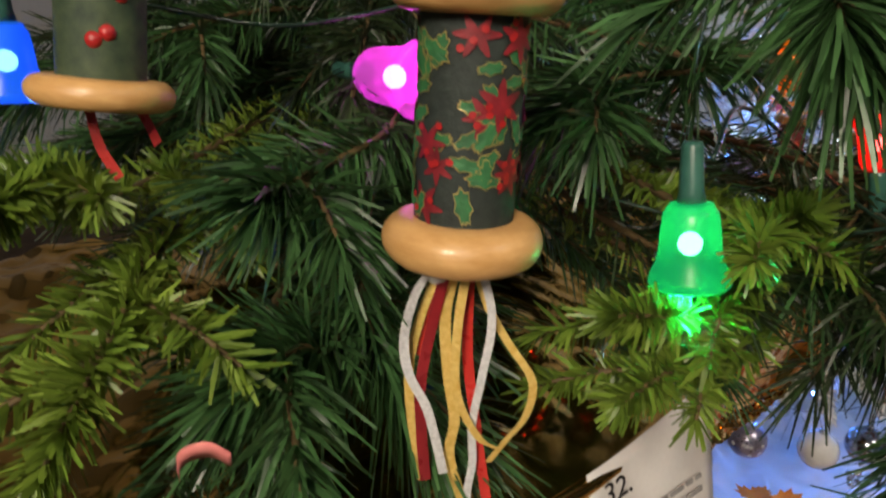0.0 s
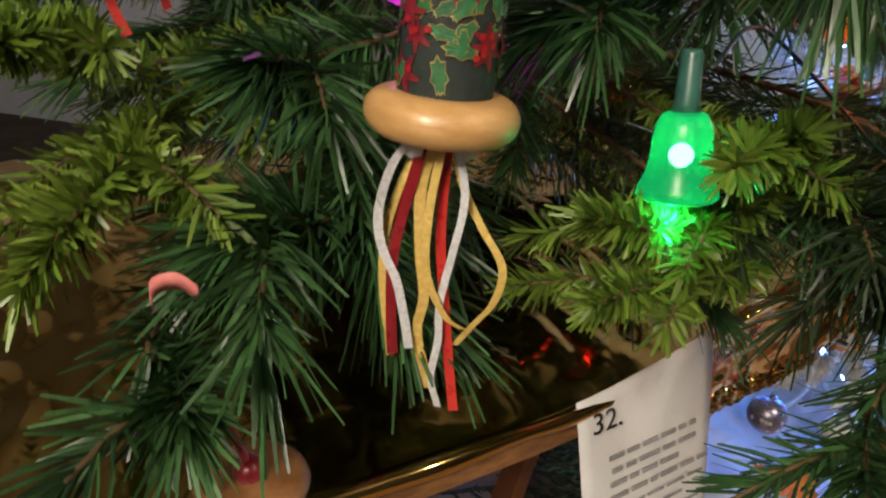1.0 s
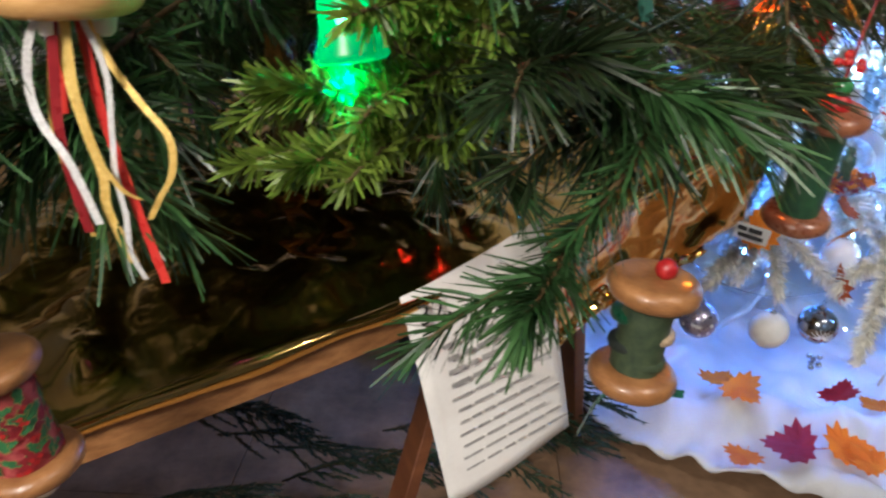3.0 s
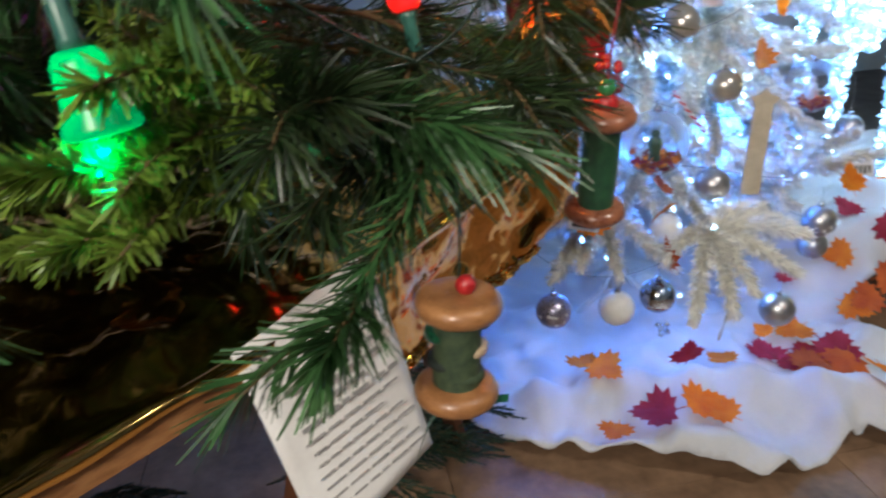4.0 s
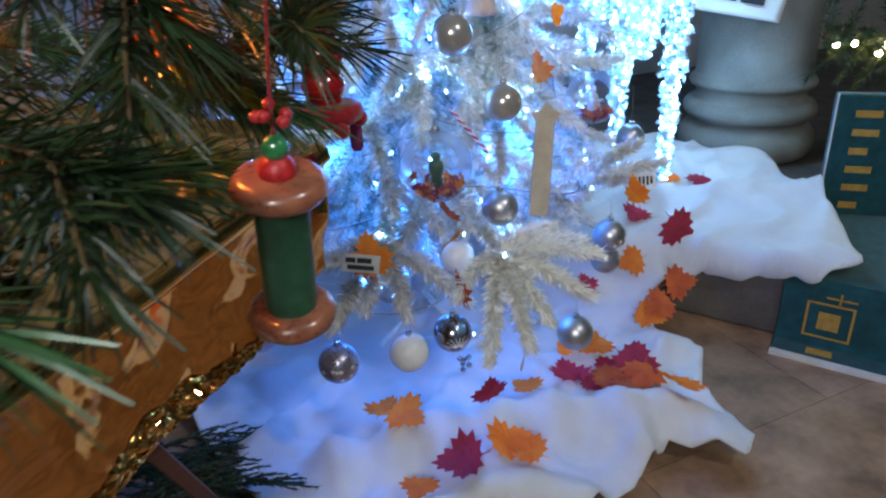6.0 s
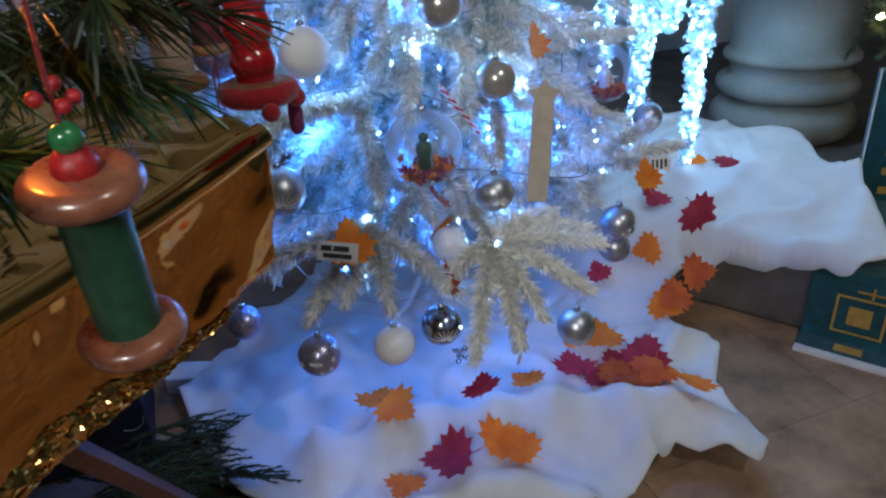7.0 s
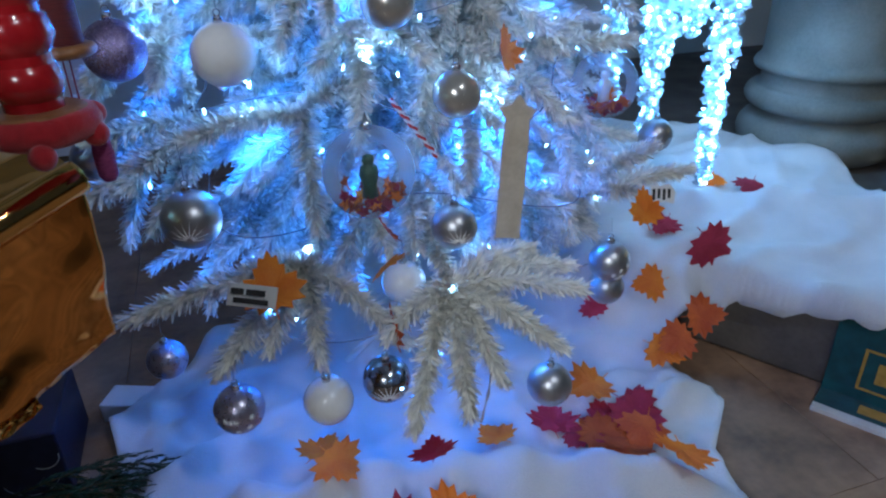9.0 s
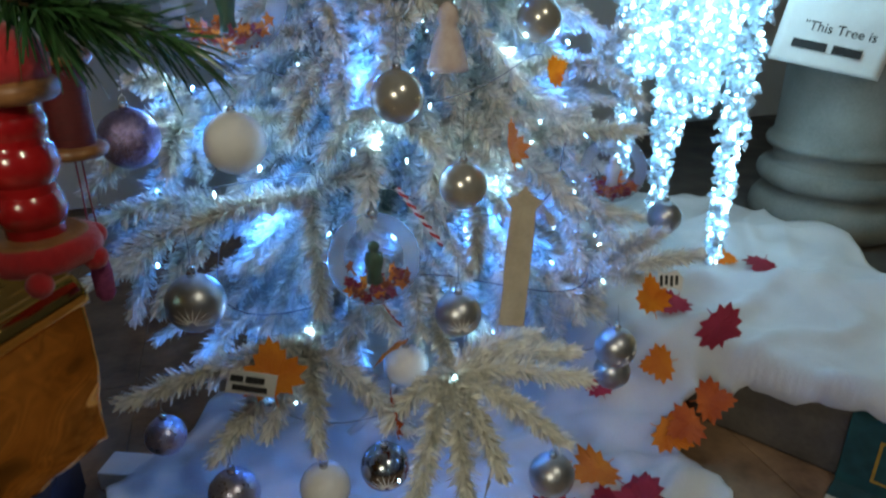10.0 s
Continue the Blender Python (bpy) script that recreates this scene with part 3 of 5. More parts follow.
def foil_table():
    t = thing("trestle_table", (0, 0, 0), "trestle table covered in crumpled shiny gold foil", "table")
    rim = curve_pts(RIM, 44)
    f = Form()
    n, depth = len(rim), 90
    for i, p in enumerate(rim):
        for j in range(depth + 1):
            q = p + BACK * (0.75 * j / depth)
            w = ease(j / 7)
            q.z += w * (0.012 * noise.noise((q.x * 6, q.y * 6, 0)) + 0.022 * abs(noise.noise((q.x * 10 + q.y * 7, q.y * 4 - q.x * 3, 3))) + 0.014 * abs(noise.noise((q.x * 24 + q.y * 8, q.y * 22, 3))))
            f.v.append(q)
    for i in range(n - 1):
        for j in range(depth):
            a = i * (depth + 1) + j
            f.f.append((a, a + depth + 1, a + depth + 2, a + 1))
    part("foil_top", f, M_FOIL, t, "dark mirror-like crumpled gold foil")
    # the rolled edge
    f = Form()
    out = -BACK.normalized()
    f.tube([p + out * 0.002 + Vector((0, 0, -0.006 + 0.003 * noise.noise(p * 14))) for p in rim], [0.0075 + 0.006 * ease((p.x - 0.22) / 0.08) + 0.0025 * noise.noise(p * 20) for p in rim], 12)
    part("foil_roll", f, M_FOIL, t, "bright rolled gold foil edge")
    f = Form()
    for side in (0.004, 0.03):
        for z in (-0.018, -0.04):
            f.v.extend(p - out * side + Vector((0, 0, z)) for p in rim)
    for i in range(n - 1):
        for a, b in ((0, 1), (1, 3), (3, 2), (2, 0)):
            f.f.append((a * n + i, a * n + i + 1, b * n + i + 1, b * n + i))
    part("table_edge", f, M_WOOD_B, t, "pale wooden table edge", smooth=False)
    # the skirt of foil, from the card to the corner and round it
    f = Form()
    path = [p for p in rim if p.x > 0.2] + [rim[-1] + BACK * (0.05 * k) for k in range(1, 13)]
    rows = 26
    for i, p in enumerate(path):
        for j in range(rows + 1):
            s = j / rows
            q = p + out * (0.004 + 0.01 * noise.noise((p.x * 12, p.y * 12, s * 3)) - 0.02 * s) + Vector((0, 0, -0.004 - s * (0.155 + 0.012 * noise.noise(p * 8))))
            q += out * (0.007 * abs(noise.noise((p.x * 9 + s, p.y * 9, s * 1.2))) + (0.002 + 0.009 * ease((s - 0.8) / 0.2)) * abs(noise.noise((p.x * 34 - s * 3, p.y * 34, s * 4))))
            f.v.append(q)
    for i in range(len(path) - 1):
        for j in range(rows):
            a = i * (rows + 1) + j
            f.f.append((a, a + 1, a + rows + 2, a + rows + 1))
    sk = part("foil_skirt", f, M_FOILS, t, "hanging gold foil skirt")
    s = sk.modifiers.new("thick", "SOLIDIFY")
    s.thickness = 0.0012
    # the gathered hem: a band of small sharp crumples that stands off the skirt
    f = Form()
    band = 14
    path = [p for p in rim if 0.2 < p.x < 0.5]
    for i, p in enumerate(path):
        deep = (0.038 + 0.02 * noise.noise(p * 7)) * (0.12 + 0.88 * ease((0.5 - p.x) / 0.16))
        for j in range(band + 1):
            k = j / band
            q = p + out * (-0.012 + 0.006 * math.sin(math.pi * k)) + Vector((0, 0, -0.165 - 0.012 * noise.noise(p * 8) + deep * (1 - k)))
            q += out * 0.010 * abs(noise.noise((p.x * 55 + 9 * k, p.y * 55, 6 * k))) + Vector((0, 0, 0.005 * noise.noise((p.x * 70, p.y * 70, 8 * k))))
            f.v.append(q)
    for i in range(len(path) - 1):
        for j in range(band):
            a = i * (band + 1) + j
            f.f.append((a, a + 1, a + band + 2, a + band + 1))
    hem = part("foil_hem", f, M_FOIL, t, "crumpled bright foil hem", smooth=False)
    hem.modifiers.new("thick", "SOLIDIFY").thickness = 0.001
    # trestle legs
    for a, b in (((0.30, 0.712, 0.64), (0.415, 1.17, 0.0)), ((0.20, 0.93, 0.64), (-0.0, 0.45, 0.0)), ((-0.45, 0.25, 0.64), (-0.3, 0.75, 0.0)), ((-0.55, 0.6, 0.64), (-0.75, 0.2, 0.0))):
        f = Form()
        a, b = Vector(a), Vector(b)
        way = (b - a).normalized()
        u = way.cross(Vector((0.8, 0.6, 0))).normalized() * 0.022
        w = Vector((0.8, 0.6, 0)) * 0.011
        f.add([a - u - w, a + u - w, a + u + w, a - u + w, b - u - w, b + u - w, b + u + w, b - u + w], [(0, 1, 2, 3), (7, 6, 5, 4), (0, 4, 5, 1), (1, 5, 6, 2), (2, 6, 7, 3), (3, 7, 4, 0)])
        part("leg", f, M_WOOD_D, t, smooth=False, bevel=0.002)
    return t


foil_table()


# ---- wooden spool ornaments ----
def flange(r, thick, worn=0.02):
    f = Form()
    k = thick / 2
    rings = [(r * 0.3, -k)] + [(r - k + k * math.cos(a), k * math.sin(a)) for a in [math.pi * (i / 12 - 0.5) for i in range(13)]] + [(r * 0.3, k)]
    f.lathe(rings, 40, worn)
    return f


def shifted(form, dz):
    form.v = [(p[0], p[1], p[2] + dz) for p in form.v]
    return form


def wrapped(f, outline, r, turn, z, size, tilt, off):
    """A printed motif laid round a spool's tube: a fan of faces over its outline."""
    c, s = math.cos(tilt), math.sin(tilt)
    pts = []
    for u, v in [(0, 0)] + outline:
        x, y = size * (c * u - s * v), size * (s * u + c * v)
        a = turn + x / r
        pts.append(((r + off) * math.cos(a), (r + off) * math.sin(a), z + y))
    n = len(outline)
    f.add(pts, [(0, 1 + i, 1 + (i + 1) % n) for i in range(n)])


def holly_outline(grow=0.0):
    out = []
    for i in range(28):
        a = 2 * math.pi * i / 28
        u, v = math.cos(a), 0.42 * math.sin(a)
        k = (1.18 if i % 4 == 2 else 0.82 if i % 4 == 0 else 0.95) + grow
        out.append((u * (1 + grow) if i in (0, 14) else u * k * 0.92, v * k))
    return out


def petal_outline(grow=0.0):
    return [(math.cos(a) * (1 + grow), (0.34 + grow * 0.6) * math.sin(a) * (1 - 0.35 * math.cos(a))) for a in [2 * math.pi * i / 16 for i in range(16)]]


def spool(at, r, tube_r, high, wood, body, label, turn=0.0, lean=(0, 0), thick=0.016, prints=None, seed=1, group="spool ornaments"):
    """A spool with its lower flange's middle at its own origin."""
    s = thing("spool_ornament", at, label, "ornament", group)
    s.rotation_euler = (lean[0], lean[1], turn)
    part("lower_flange", flange(r, thick), wood, s)
    part("upper_flange", shifted(flange(r, thick), high), wood, s)
    f = Form()
    f.lathe([(tube_r, thick / 2 - 0.001)] + [(tube_r * (1 + 0.012 * noise.noise((k, seed, 0))), thick / 2 + (high - thick) * k / 10) for k in range(11)] + [(tube_r, high - thick / 2 + 0.001)], 40)
    wrap = part("wrapping", f, body, s)
    rr = random.Random(seed)
    if prints == "holly":
        forms = {k: Form() for k in ("red", "gilt", "green", "berry")}
        span = high - thick
        for i in range(120):
            a, z = rr.uniform(0, 2 * math.pi), thick / 2 + span * rr.uniform(0.07, 0.93)
            size, tilt = rr.uniform(0.0042, 0.0066), rr.uniform(0, 6.3)
            room = min(z - thick / 2, high - thick / 2 - z)
            if i % 2 == 0 or room < size:
                size = min(size, max(0.003, room * 0.95))
            if i % 5:
                wrapped(forms["gilt"], holly_outline(0.13), tube_r, a, z, size, tilt, 0.00030 + 0.000006 * i)
                wrapped(forms["green"], holly_outline(), tube_r, a, z, size, tilt, 0.00036 + 0.000006 * i)
            else:
                for k in range(6):
                    t = tilt + k * math.pi / 3
                    d = size * 0.75
                    wrapped(forms["red"], petal_outline(), tube_r, a + d * math.cos(t) / tube_r, min(high - thick / 2 - 0.004, max(thick / 2 + 0.004, z + d * math.sin(t))), size * 0.85, t, 0.0003 + 0.000008 * i + 0.000001 * k)
            for k in range(3 if i % 5 == 0 else 0):
                wrapped(forms["berry"], [(math.cos(q), math.sin(q)) for q in [math.pi * j / 4 for j in range(8)]], tube_r, a + rr.uniform(-0.3, 0.3), min(high - thick / 2 - 0.002, max(thick / 2 + 0.002, z + rr.uniform(-0.006, 0.006))), 0.0013, 0, 0.00145)
        for k, m in (("red", M_RED), ("gilt", M_GILT), ("green", M_HOLLY), ("berry", M_BERRY)):
            tagged(part("printed_" + {"red": "petal", "gilt": "outline", "green": "leaf", "berry": "berry"}[k] + "_pattern", forms[k], m, wrap, smooth=False), kind="stuff")
    return s


M_FLORAL = surf("floral_green_print", (0.01, 0.026, 0.013), (0.055, 0.08, 0.036), 160, 0.7, bump=0.3, fine=1500)
M_STRIPE = surf("tartan_red_print", (0.2, 0.01, 0.02), (0.4, 0.08, 0.07), 220, 0.7, bump=0.3, fine=1500)
M_GREENP = surf("green_paint", (0.01, 0.05, 0.03), (0.03, 0.11, 0.05), 90, 0.4)
M_REDPAINT = surf("red_gloss_paint", (0.24, 0.004, 0.008), (0.4, 0.012, 0.014), 60, 0.2, coat=0.5, bump=0.05)
M_DKRED = surf("dark_red_thread", (0.06, 0.004, 0.006), (0.13, 0.008, 0.01), 60, 0.6, stretch=(1, 1, 14), bump=0.6, fine=300)
M_BEIGE = surf("beige_twine", (0.3, 0.21, 0.13), (0.48, 0.37, 0.25), 90, 0.8, stretch=(1, 1, 6), bump=0.5)
M_FELT = surf("red_felt", (0.34, 0.006, 0.012), (0.5, 0.015, 0.022), 120, 0.95, bump=0.5, fine=900, sheen=0.4)
M_REDTOP = surf("reddish_glazed_wood", (0.15, 0.045, 0.025), (0.32, 0.13, 0.065), 60, 0.3, coat=0.5)

hero = spool((0.011, 0.246, 1.0005), 0.0302, 0.0185, 0.088, M_WOOD, M_DARK, "pale turned-wood spool wrapped in holly and poinsettia cloth", 0.4, prints="holly", seed=7, thick=0.0175)
side = spool((-0.134, 0.280, 1.043), 0.0275, 0.0165, 0.085, M_WOOD, M_FLORAL, "wooden spool wrapped in green cloth with red berries", 1.0, (0.0, 0.10), seed=3, thick=0.012)
for k in range(5):
    f = Form()
    f.ball((0.0150 * math.cos(-2.3 + 0.3 * (k % 3)), 0.0150 * math.sin(-2.3 + 0.3 * (k % 3)), 0.02 + 0.011 * (k // 2) + 0.003 * k), 0.0034, 8, 10)
    part("berry", f, M_BERRY, side)
low_red = spool((-0.046, 0.222, 0.770), 0.0255, 0.0165, 0.062, M_WOOD_B, M_STRIPE, "small wooden spool with red patterned wrapping and a white bead", 0.5, (0.0, -0.12), seed=5, thick=0.012, prints="holly")
twin = spool((0.277, 0.301, 0.786), 0.0262, 0.0145, 0.06, M_WOOD_B, M_FLORAL, "aged wooden spool wrapped with green ribbon and a red bead", 1.4, (0.08, 0.0), seed=9, thick=0.014)
third = spool((0.443, 0.493, 0.813), 0.0268, 0.0155, 0.09, M_REDTOP, M_GREENP, "glazed wooden spool with green thread and beaded cord", 0.2, (0.20, -0.05), seed=12, thick=0.015)
redone = spool((0.560, 0.80, 0.863), 0.033, 0.018, 0.10, M_WOOD_B, M_REDPAINT, "red lacquered spool figure with felt scarf", 0.7, seed=13, thick=0.014)
darkone = spool((0.541, 1.055, 0.862), 0.030, 0.020, 0.088, M_WOOD_B, M_DKRED, "wooden spool wound with dark red thread", 0.3, seed=15, thick=0.012)
beige = spool((0.493, 0.778, 0.880), 0.0262, 0.016, 0.085, M_WOOD_B, M_BEIGE, "wooden spool wound with beige twine and red beads", 0.9, seed=17, thick=0.013)


def beads(parent, spots, r, mat, name="bead"):
    for p in spots:
        f = Form()
        f.ball((0, 0, 0), r, 8, 12)
        part(name, f, mat, parent).location = p


def cord(parent, pts, r, mat, name="cord"):
    f = Form()
    line = curve_pts(pts, 8)
    f.tube(line, [r] * len(line), 6)
    return part(name, f, mat, parent)


M_GBEAD = surf("green_bead", (0.02, 0.12, 0.04), (0.05, 0.22, 0.07), 120, 0.2, coat=0.5)
beads(twin, [(0, -0.004, 0.072)], 0.0062, M_BERRY)
for k, m in enumerate((M_FLORAL, M_DARK, M_BEIGE, M_RIBGR, M_FLORAL)):
    f = Form()
    z = 0.012 + 0.009 * k
    f.lathe([(0.0140, z - 0.003), (0.0156, z - 0.002), (0.0162, z), (0.0156, z + 0.003), (0.0140, z + 0.004)], 28, 0.02)
    band = part("ribbon_band", f, m, twin)
    band.rotation_euler = (0.1 * (-1) ** k, 0.12, 0)
cord(twin, [(0, 0, 0.07), (0.002, 0, 0.1), (0, 0.003, 0.14)], 0.0008, M_CABLEG)
beads(third, [(0, 0, 0.099)], 0.0105, M_BERRY)
beads(third, [(0, 0, 0.113)], 0.0075, M_GBEAD)
beads(third, [(0.008 * math.cos(k * 1.26), 0.008 * math.sin(k * 1.26), 0.13 + 0.004 * (k % 2)) for k in range(5)], 0.0034, M_BERRY)
cord(third, [(0, 0, 0.1), (0, 0, 0.14), (0.004, 0, 0.2)], 0.001, M_RIBD)
beads(low_red, [(0, 0, -0.012)], 0.010, M_PEARL)
beads(low_red, [(0, 0, 0.07)], 0.0075, M_RIBD)
cord(low_red, [(0, 0, 0.07), (-0.004, 0, 0.09), (-0.012, 0.01, 0.13)], 0.002, M_RIBD)
cord(darkone, [(0, 0, 0.09), (0, 0, 0.12), (0.003, 0, 0.2)], 0.0012, M_RIBD)
beads(darkone, [(0, 0, 0.097)], 0.009, M_RIBD)
for dx in (-0.003, 0.003):
    cord(darkone, [(dx, 0, -0.005), (dx, 0.002, -0.05), (dx * 1.5, 0, -0.09)], 0.0009, M_RIBD)
beads(beige, [(0.018 * math.cos(k * 1.05), 0.018 * math.sin(k * 1.05), 0.055 + 0.004 * (k % 2)) for k in range(6)], 0.006, M_RIBD)
beads(beige, [(0.004, -0.006, -0.02)], 0.006, M_BERRY)
cord(beige, [(0, 0, 0.09), (0.002, 0, 0.12), (0, 0, 0.18)], 0.001, M_RIBR)
# the red figure's bulbs, scarf and tassel
f = Form()
f.lathe([(0.012, 0.010), (0.019, 0.014), (0.0225, 0.024), (0.019, 0.034), (0.0145, 0.038), (0.019, 0.042), (0.0235, 0.052), (0.021, 0.064), (0.016, 0.068), (0.02, 0.073), (0.021, 0.082), (0.015, 0.09)], 32)
part("turned_body", f, M_REDPAINT, redone)
f = Form()
f.lathe([(0.03, -0.014), (0.036, -0.010), (0.0375, -0.003), (0.035, 0.004), (0.028, 0.006)], 40, 0.1)
part("scarf", f, M_FELT, redone, "red felt scarf")
beads(redone, [(0.02, -0.027, -0.012), (-0.02, -0.03, -0.016), (0.033, -0.008, -0.004)], 0.0085, M_FELT, "pompom")
f = Form()
f.lathe([(0.004, -0.05), (0.0065, -0.046), (0.007, -0.03), (0.005, -0.012), (0.002, -0.01)], 14)
part("tassel", f, surf("purple_ribbed_cord", (0.2, 0.03, 0.12), (0.34, 0.07, 0.2), 200, 0.8, stretch=(1, 1, 6)), redone, "purple ribbed tassel").location = (0.028, -0.016, 0)
f = Form()
f.lathe([(0.028, 0.105), (0.03, 0.115), (0.025, 0.128), (0.012, 0.138), (0.003, 0.14)], 32, 0.05)
part("felt_hat", f, M_FELT, redone, "red felt hat")

# ribbons under the hero spool: sideways and downward steps in millimetres
RIBBONS = [("silver", 3.2, [(-8, 0), (-14, 12), (-17, 29), (-15, 43), (-9, 56), (-5, 71), (-2, 85)]), ("gold", 3.2, [(-5, 0), (-11, 19), (-15, 41), (-14, 64), (-9, 94)]),
           ("crimson", 3.8, [(-4, 0), (-8, 23), (-11, 47), (-10, 70), (-8, 90)]), ("red", 4.2, [(-7, 1), (-8, 14), (-10, 30), (-11, 40)]),
           ("gold", 3.8, [(-1, 0), (-4, 21), (-2, 45), (1, 64), (0, 81), (7, 105)]), ("gold", 3.0, [(2, 0), (0, 25), (1, 50), (9, 68), (16, 73)]),
           ("red", 3.6, [(3, 0), (4, 36), (8, 64), (13, 94), (17, 116)]), ("silver", 2.8, [(6, 0), (11, 21), (9, 45), (7, 64), (8, 81), (7, 98), (11, 112)]),
           ("gold", 3.0, [(4, 0), (10, 19), (18, 34), (27, 49), (26, 64), (20, 75), (14, 86)])]
SATIN = {"silver": M_RIBS, "gold": M_RIBG, "crimson": M_RIBD, "red": M_RIBR}
for k, (colour, wide, pts) in enumerate(RIBBONS):
    f = Form()
    line = curve_pts([(1.1 * x * 0.00108, -0.003 + 0.005 * ((k * 3) % 5 - 2) / 2, -0.008 - z * 0.00108) for x, z in pts], 8)
    f.strip(line, wide * 0.0012, (1, 0.2 * (-1) ** k, 0.12))
    rb = part("ribbon", f, SATIN[colour], hero, colour + " ribbon", smooth=False)
    rb.rotation_euler = (0, 0, -0.4)
    s = rb.modifiers.new("thick", "SOLIDIFY")
    s.thickness = 0.00015
for x in (-0.009, 0.012):
    f = Form()
    f.lathe([(0.002, -0.018), (0.0045, -0.016), (0.0055, -0.009), (0.004, -0.004)], 10, 0.3)
    part("knot", f, M_PAPER, hero, "white knotted cord").location = (x, 0.001, 0)
for parent, where, pts, m in ((side, (-0.006, 0, 0), [(0, 0, -0.005), (0.004, 0, -0.02), (0.012, 0, -0.033)], M_RIBR), (side, (0.015, 0, 0), [(0, 0, -0.004), (0.005, 0, -0.012), (0.009, 0.0, -0.02)], M_RIBR),
                              (twin, (0, 0, 0), [(0.006, 0, -0.004), (0.02, 0.003, -0.012), (0.034, 0.0, -0.011)], M_RIBGR), (twin, (0, 0, 0), [(-0.004, 0, -0.006), (-0.016, 0.002, -0.025), (-0.024, 0, -0.05)], M_RIBGR),
                              (low_red, (0, 0, 0), [(-0.008, 0, -0.004), (-0.022, 0, -0.018), (-0.04, 0.0, -0.04)], M_PINKTAG)):
    f = Form()
    f.strip(curve_pts(pts, 6), 0.006 if m is M_RIBGR else 0.005, (0.3, 0.9, 0.4))
    rb = part("ribbon_end", f, m, parent)
    rb.location = where
    rb.rotation_euler = (0, 0, -parent.rotation_euler.z)


# ---- coloured bulbs on the green tree ----
def bulb(at, colour, aim, label, power, size=1.0):
    """A faceted plastic lamp cap over a bright core, on a socket; aim is the way its tip points."""
    m = pose(*at) @ Vector(aim).to_track_quat("Z", "Y").to_matrix().to_4x4()
    b = thing("christmas_bulb", (0, 0, 0), label, "light bulb", "coloured bulbs")
    b.matrix_world = m
    f = Form()
    rings = [(0.005, 0.0), (0.0095, 0.0015), (0.0122, 0.006), (0.0132, 0.013), (0.0138, 0.022), (0.0152, 0.029), (0.0178, 0.0345), (0.0185, 0.038), (0.0172, 0.0395), (0.013, 0.0395)]
    f.lathe([(r * size, z * size) for r, z in rings], 24)
    part("cap", f, clear(label.split()[0] + "_lamp_plastic", [0.65 * c for c in colour], 0.3, 0.45, 0.4), b)
    f = Form()
    f.ball((0, 0, 0.020 * size), 0.0055 * size, 10, 14)
    part("core", f, glow(label.split()[0] + "_lamp_core", [0.1 + 0.9 * c for c in colour], power * 0.25), b)
    f = Form()
    f.lathe([(0.004, -0.026), (0.0048, -0.024), (0.0055, -0.004), (0.0068, 0.002)], 14)
    part("socket", f, M_SOCKET, b)
    return b


bulb((0.114, 0.297, 1.006), (0.0, 0.62, 0.2), (0.12, -0.06, -1), "green lit bulb cap among the needles", 110)
bulb((-0.045, 0.425, 1.043), (0.9, 0.1, 0.85), (0.75, -0.65, 0.0), "pink lit bulb with fluted cap", 70, 1.25)
bulb((-0.187, 0.307, 1.068), (0.01, 0.2, 1.0), (0, 0, -1), "blue lit bulb hanging among dark needles", 60, 0.85)
bulb((0.284, 0.435, 0.996), (1.0, 0.03, 0.02), (-0.15, 0.1, 1), "red lit bulb above its green socket", 70, 0.9)
bulb((0.16, 0.72, 0.98), (1.0, 0.03, 0.02), (0.1, -0.2, -1), "red lit bulb deep in the boughs", 90)
bulb((0.40, 0.52, 1.01), (1.0, 0.22, 0.01), (0.1, -0.2, -1), "orange lit bulb seen through needles", 70)
bulb((0.30, 0.62, 1.07), (1.0, 0.25, 0.01), (0.2, -0.4, -0.8), "orange lit bulb beside the trunk", 50)
for spot, watts, colour in (((0.116, 0.290, 0.957), 0.3, (0.0, 1.0, 0.3)), ((-0.008, 0.393, 1.044), 0.02, (1.0, 0.1, 0.9)), ((-0.187, 0.307, 1.026), 0.03, (0.02, 0.2, 1.0)), ((0.277, 0.44, 1.042), 0.03, (1.0, 0.05, 0.02)), ((0.405, 0.51, 0.96), 0.14, (1.0, 0.25, 0.02))):
    lamp("bulb_glow", "POINT", spot, watts, colour, 0.006)
wires = thing("light_cable", (0, 0, 0), "thin dark green cable of the bulb string", "cable")
for pts in ([(-0.2, 0.31, 1.09), (-0.1, 0.36, 1.07), (-0.05, 0.40, 1.075), (0.0, 0.42, 1.09)], [(0.12, 0.297, 1.025), (0.16, 0.36, 1.04), (0.25, 0.40, 0.985), (0.283, 0.405, 0.968)],
            [(0.283, 0.405, 0.968), (0.32, 0.43, 0.985), (0.37, 0.5, 1.02), (0.417, 0.56, 1.04)], [(0.283, 0.405, 0.968), (0.2, 0.38, 0.965), (0.1, 0.4, 0.98)]):
    f = Form()
    line = curve_pts(pts, 10)
    f.tube(line, [0.0012] * len(line), 6)
    part("wire", f, M_CABLEG, wires)
f = Form()
f.strip(curve_pts([(-0.082, 0.195, 0.928), (-0.079, 0.191, 0.938), (-0.070, 0.191, 0.942), (-0.063, 0.193, 0.937)], 6), 0.009, (0.1, -0.4, 0.9))
tg = tagged(part("paper_tag", f, M_PINKTAG), "small pink paper band round a needle tip", "tag")
tg.modifiers.new("thick", "SOLIDIFY").thickness = 0.0005


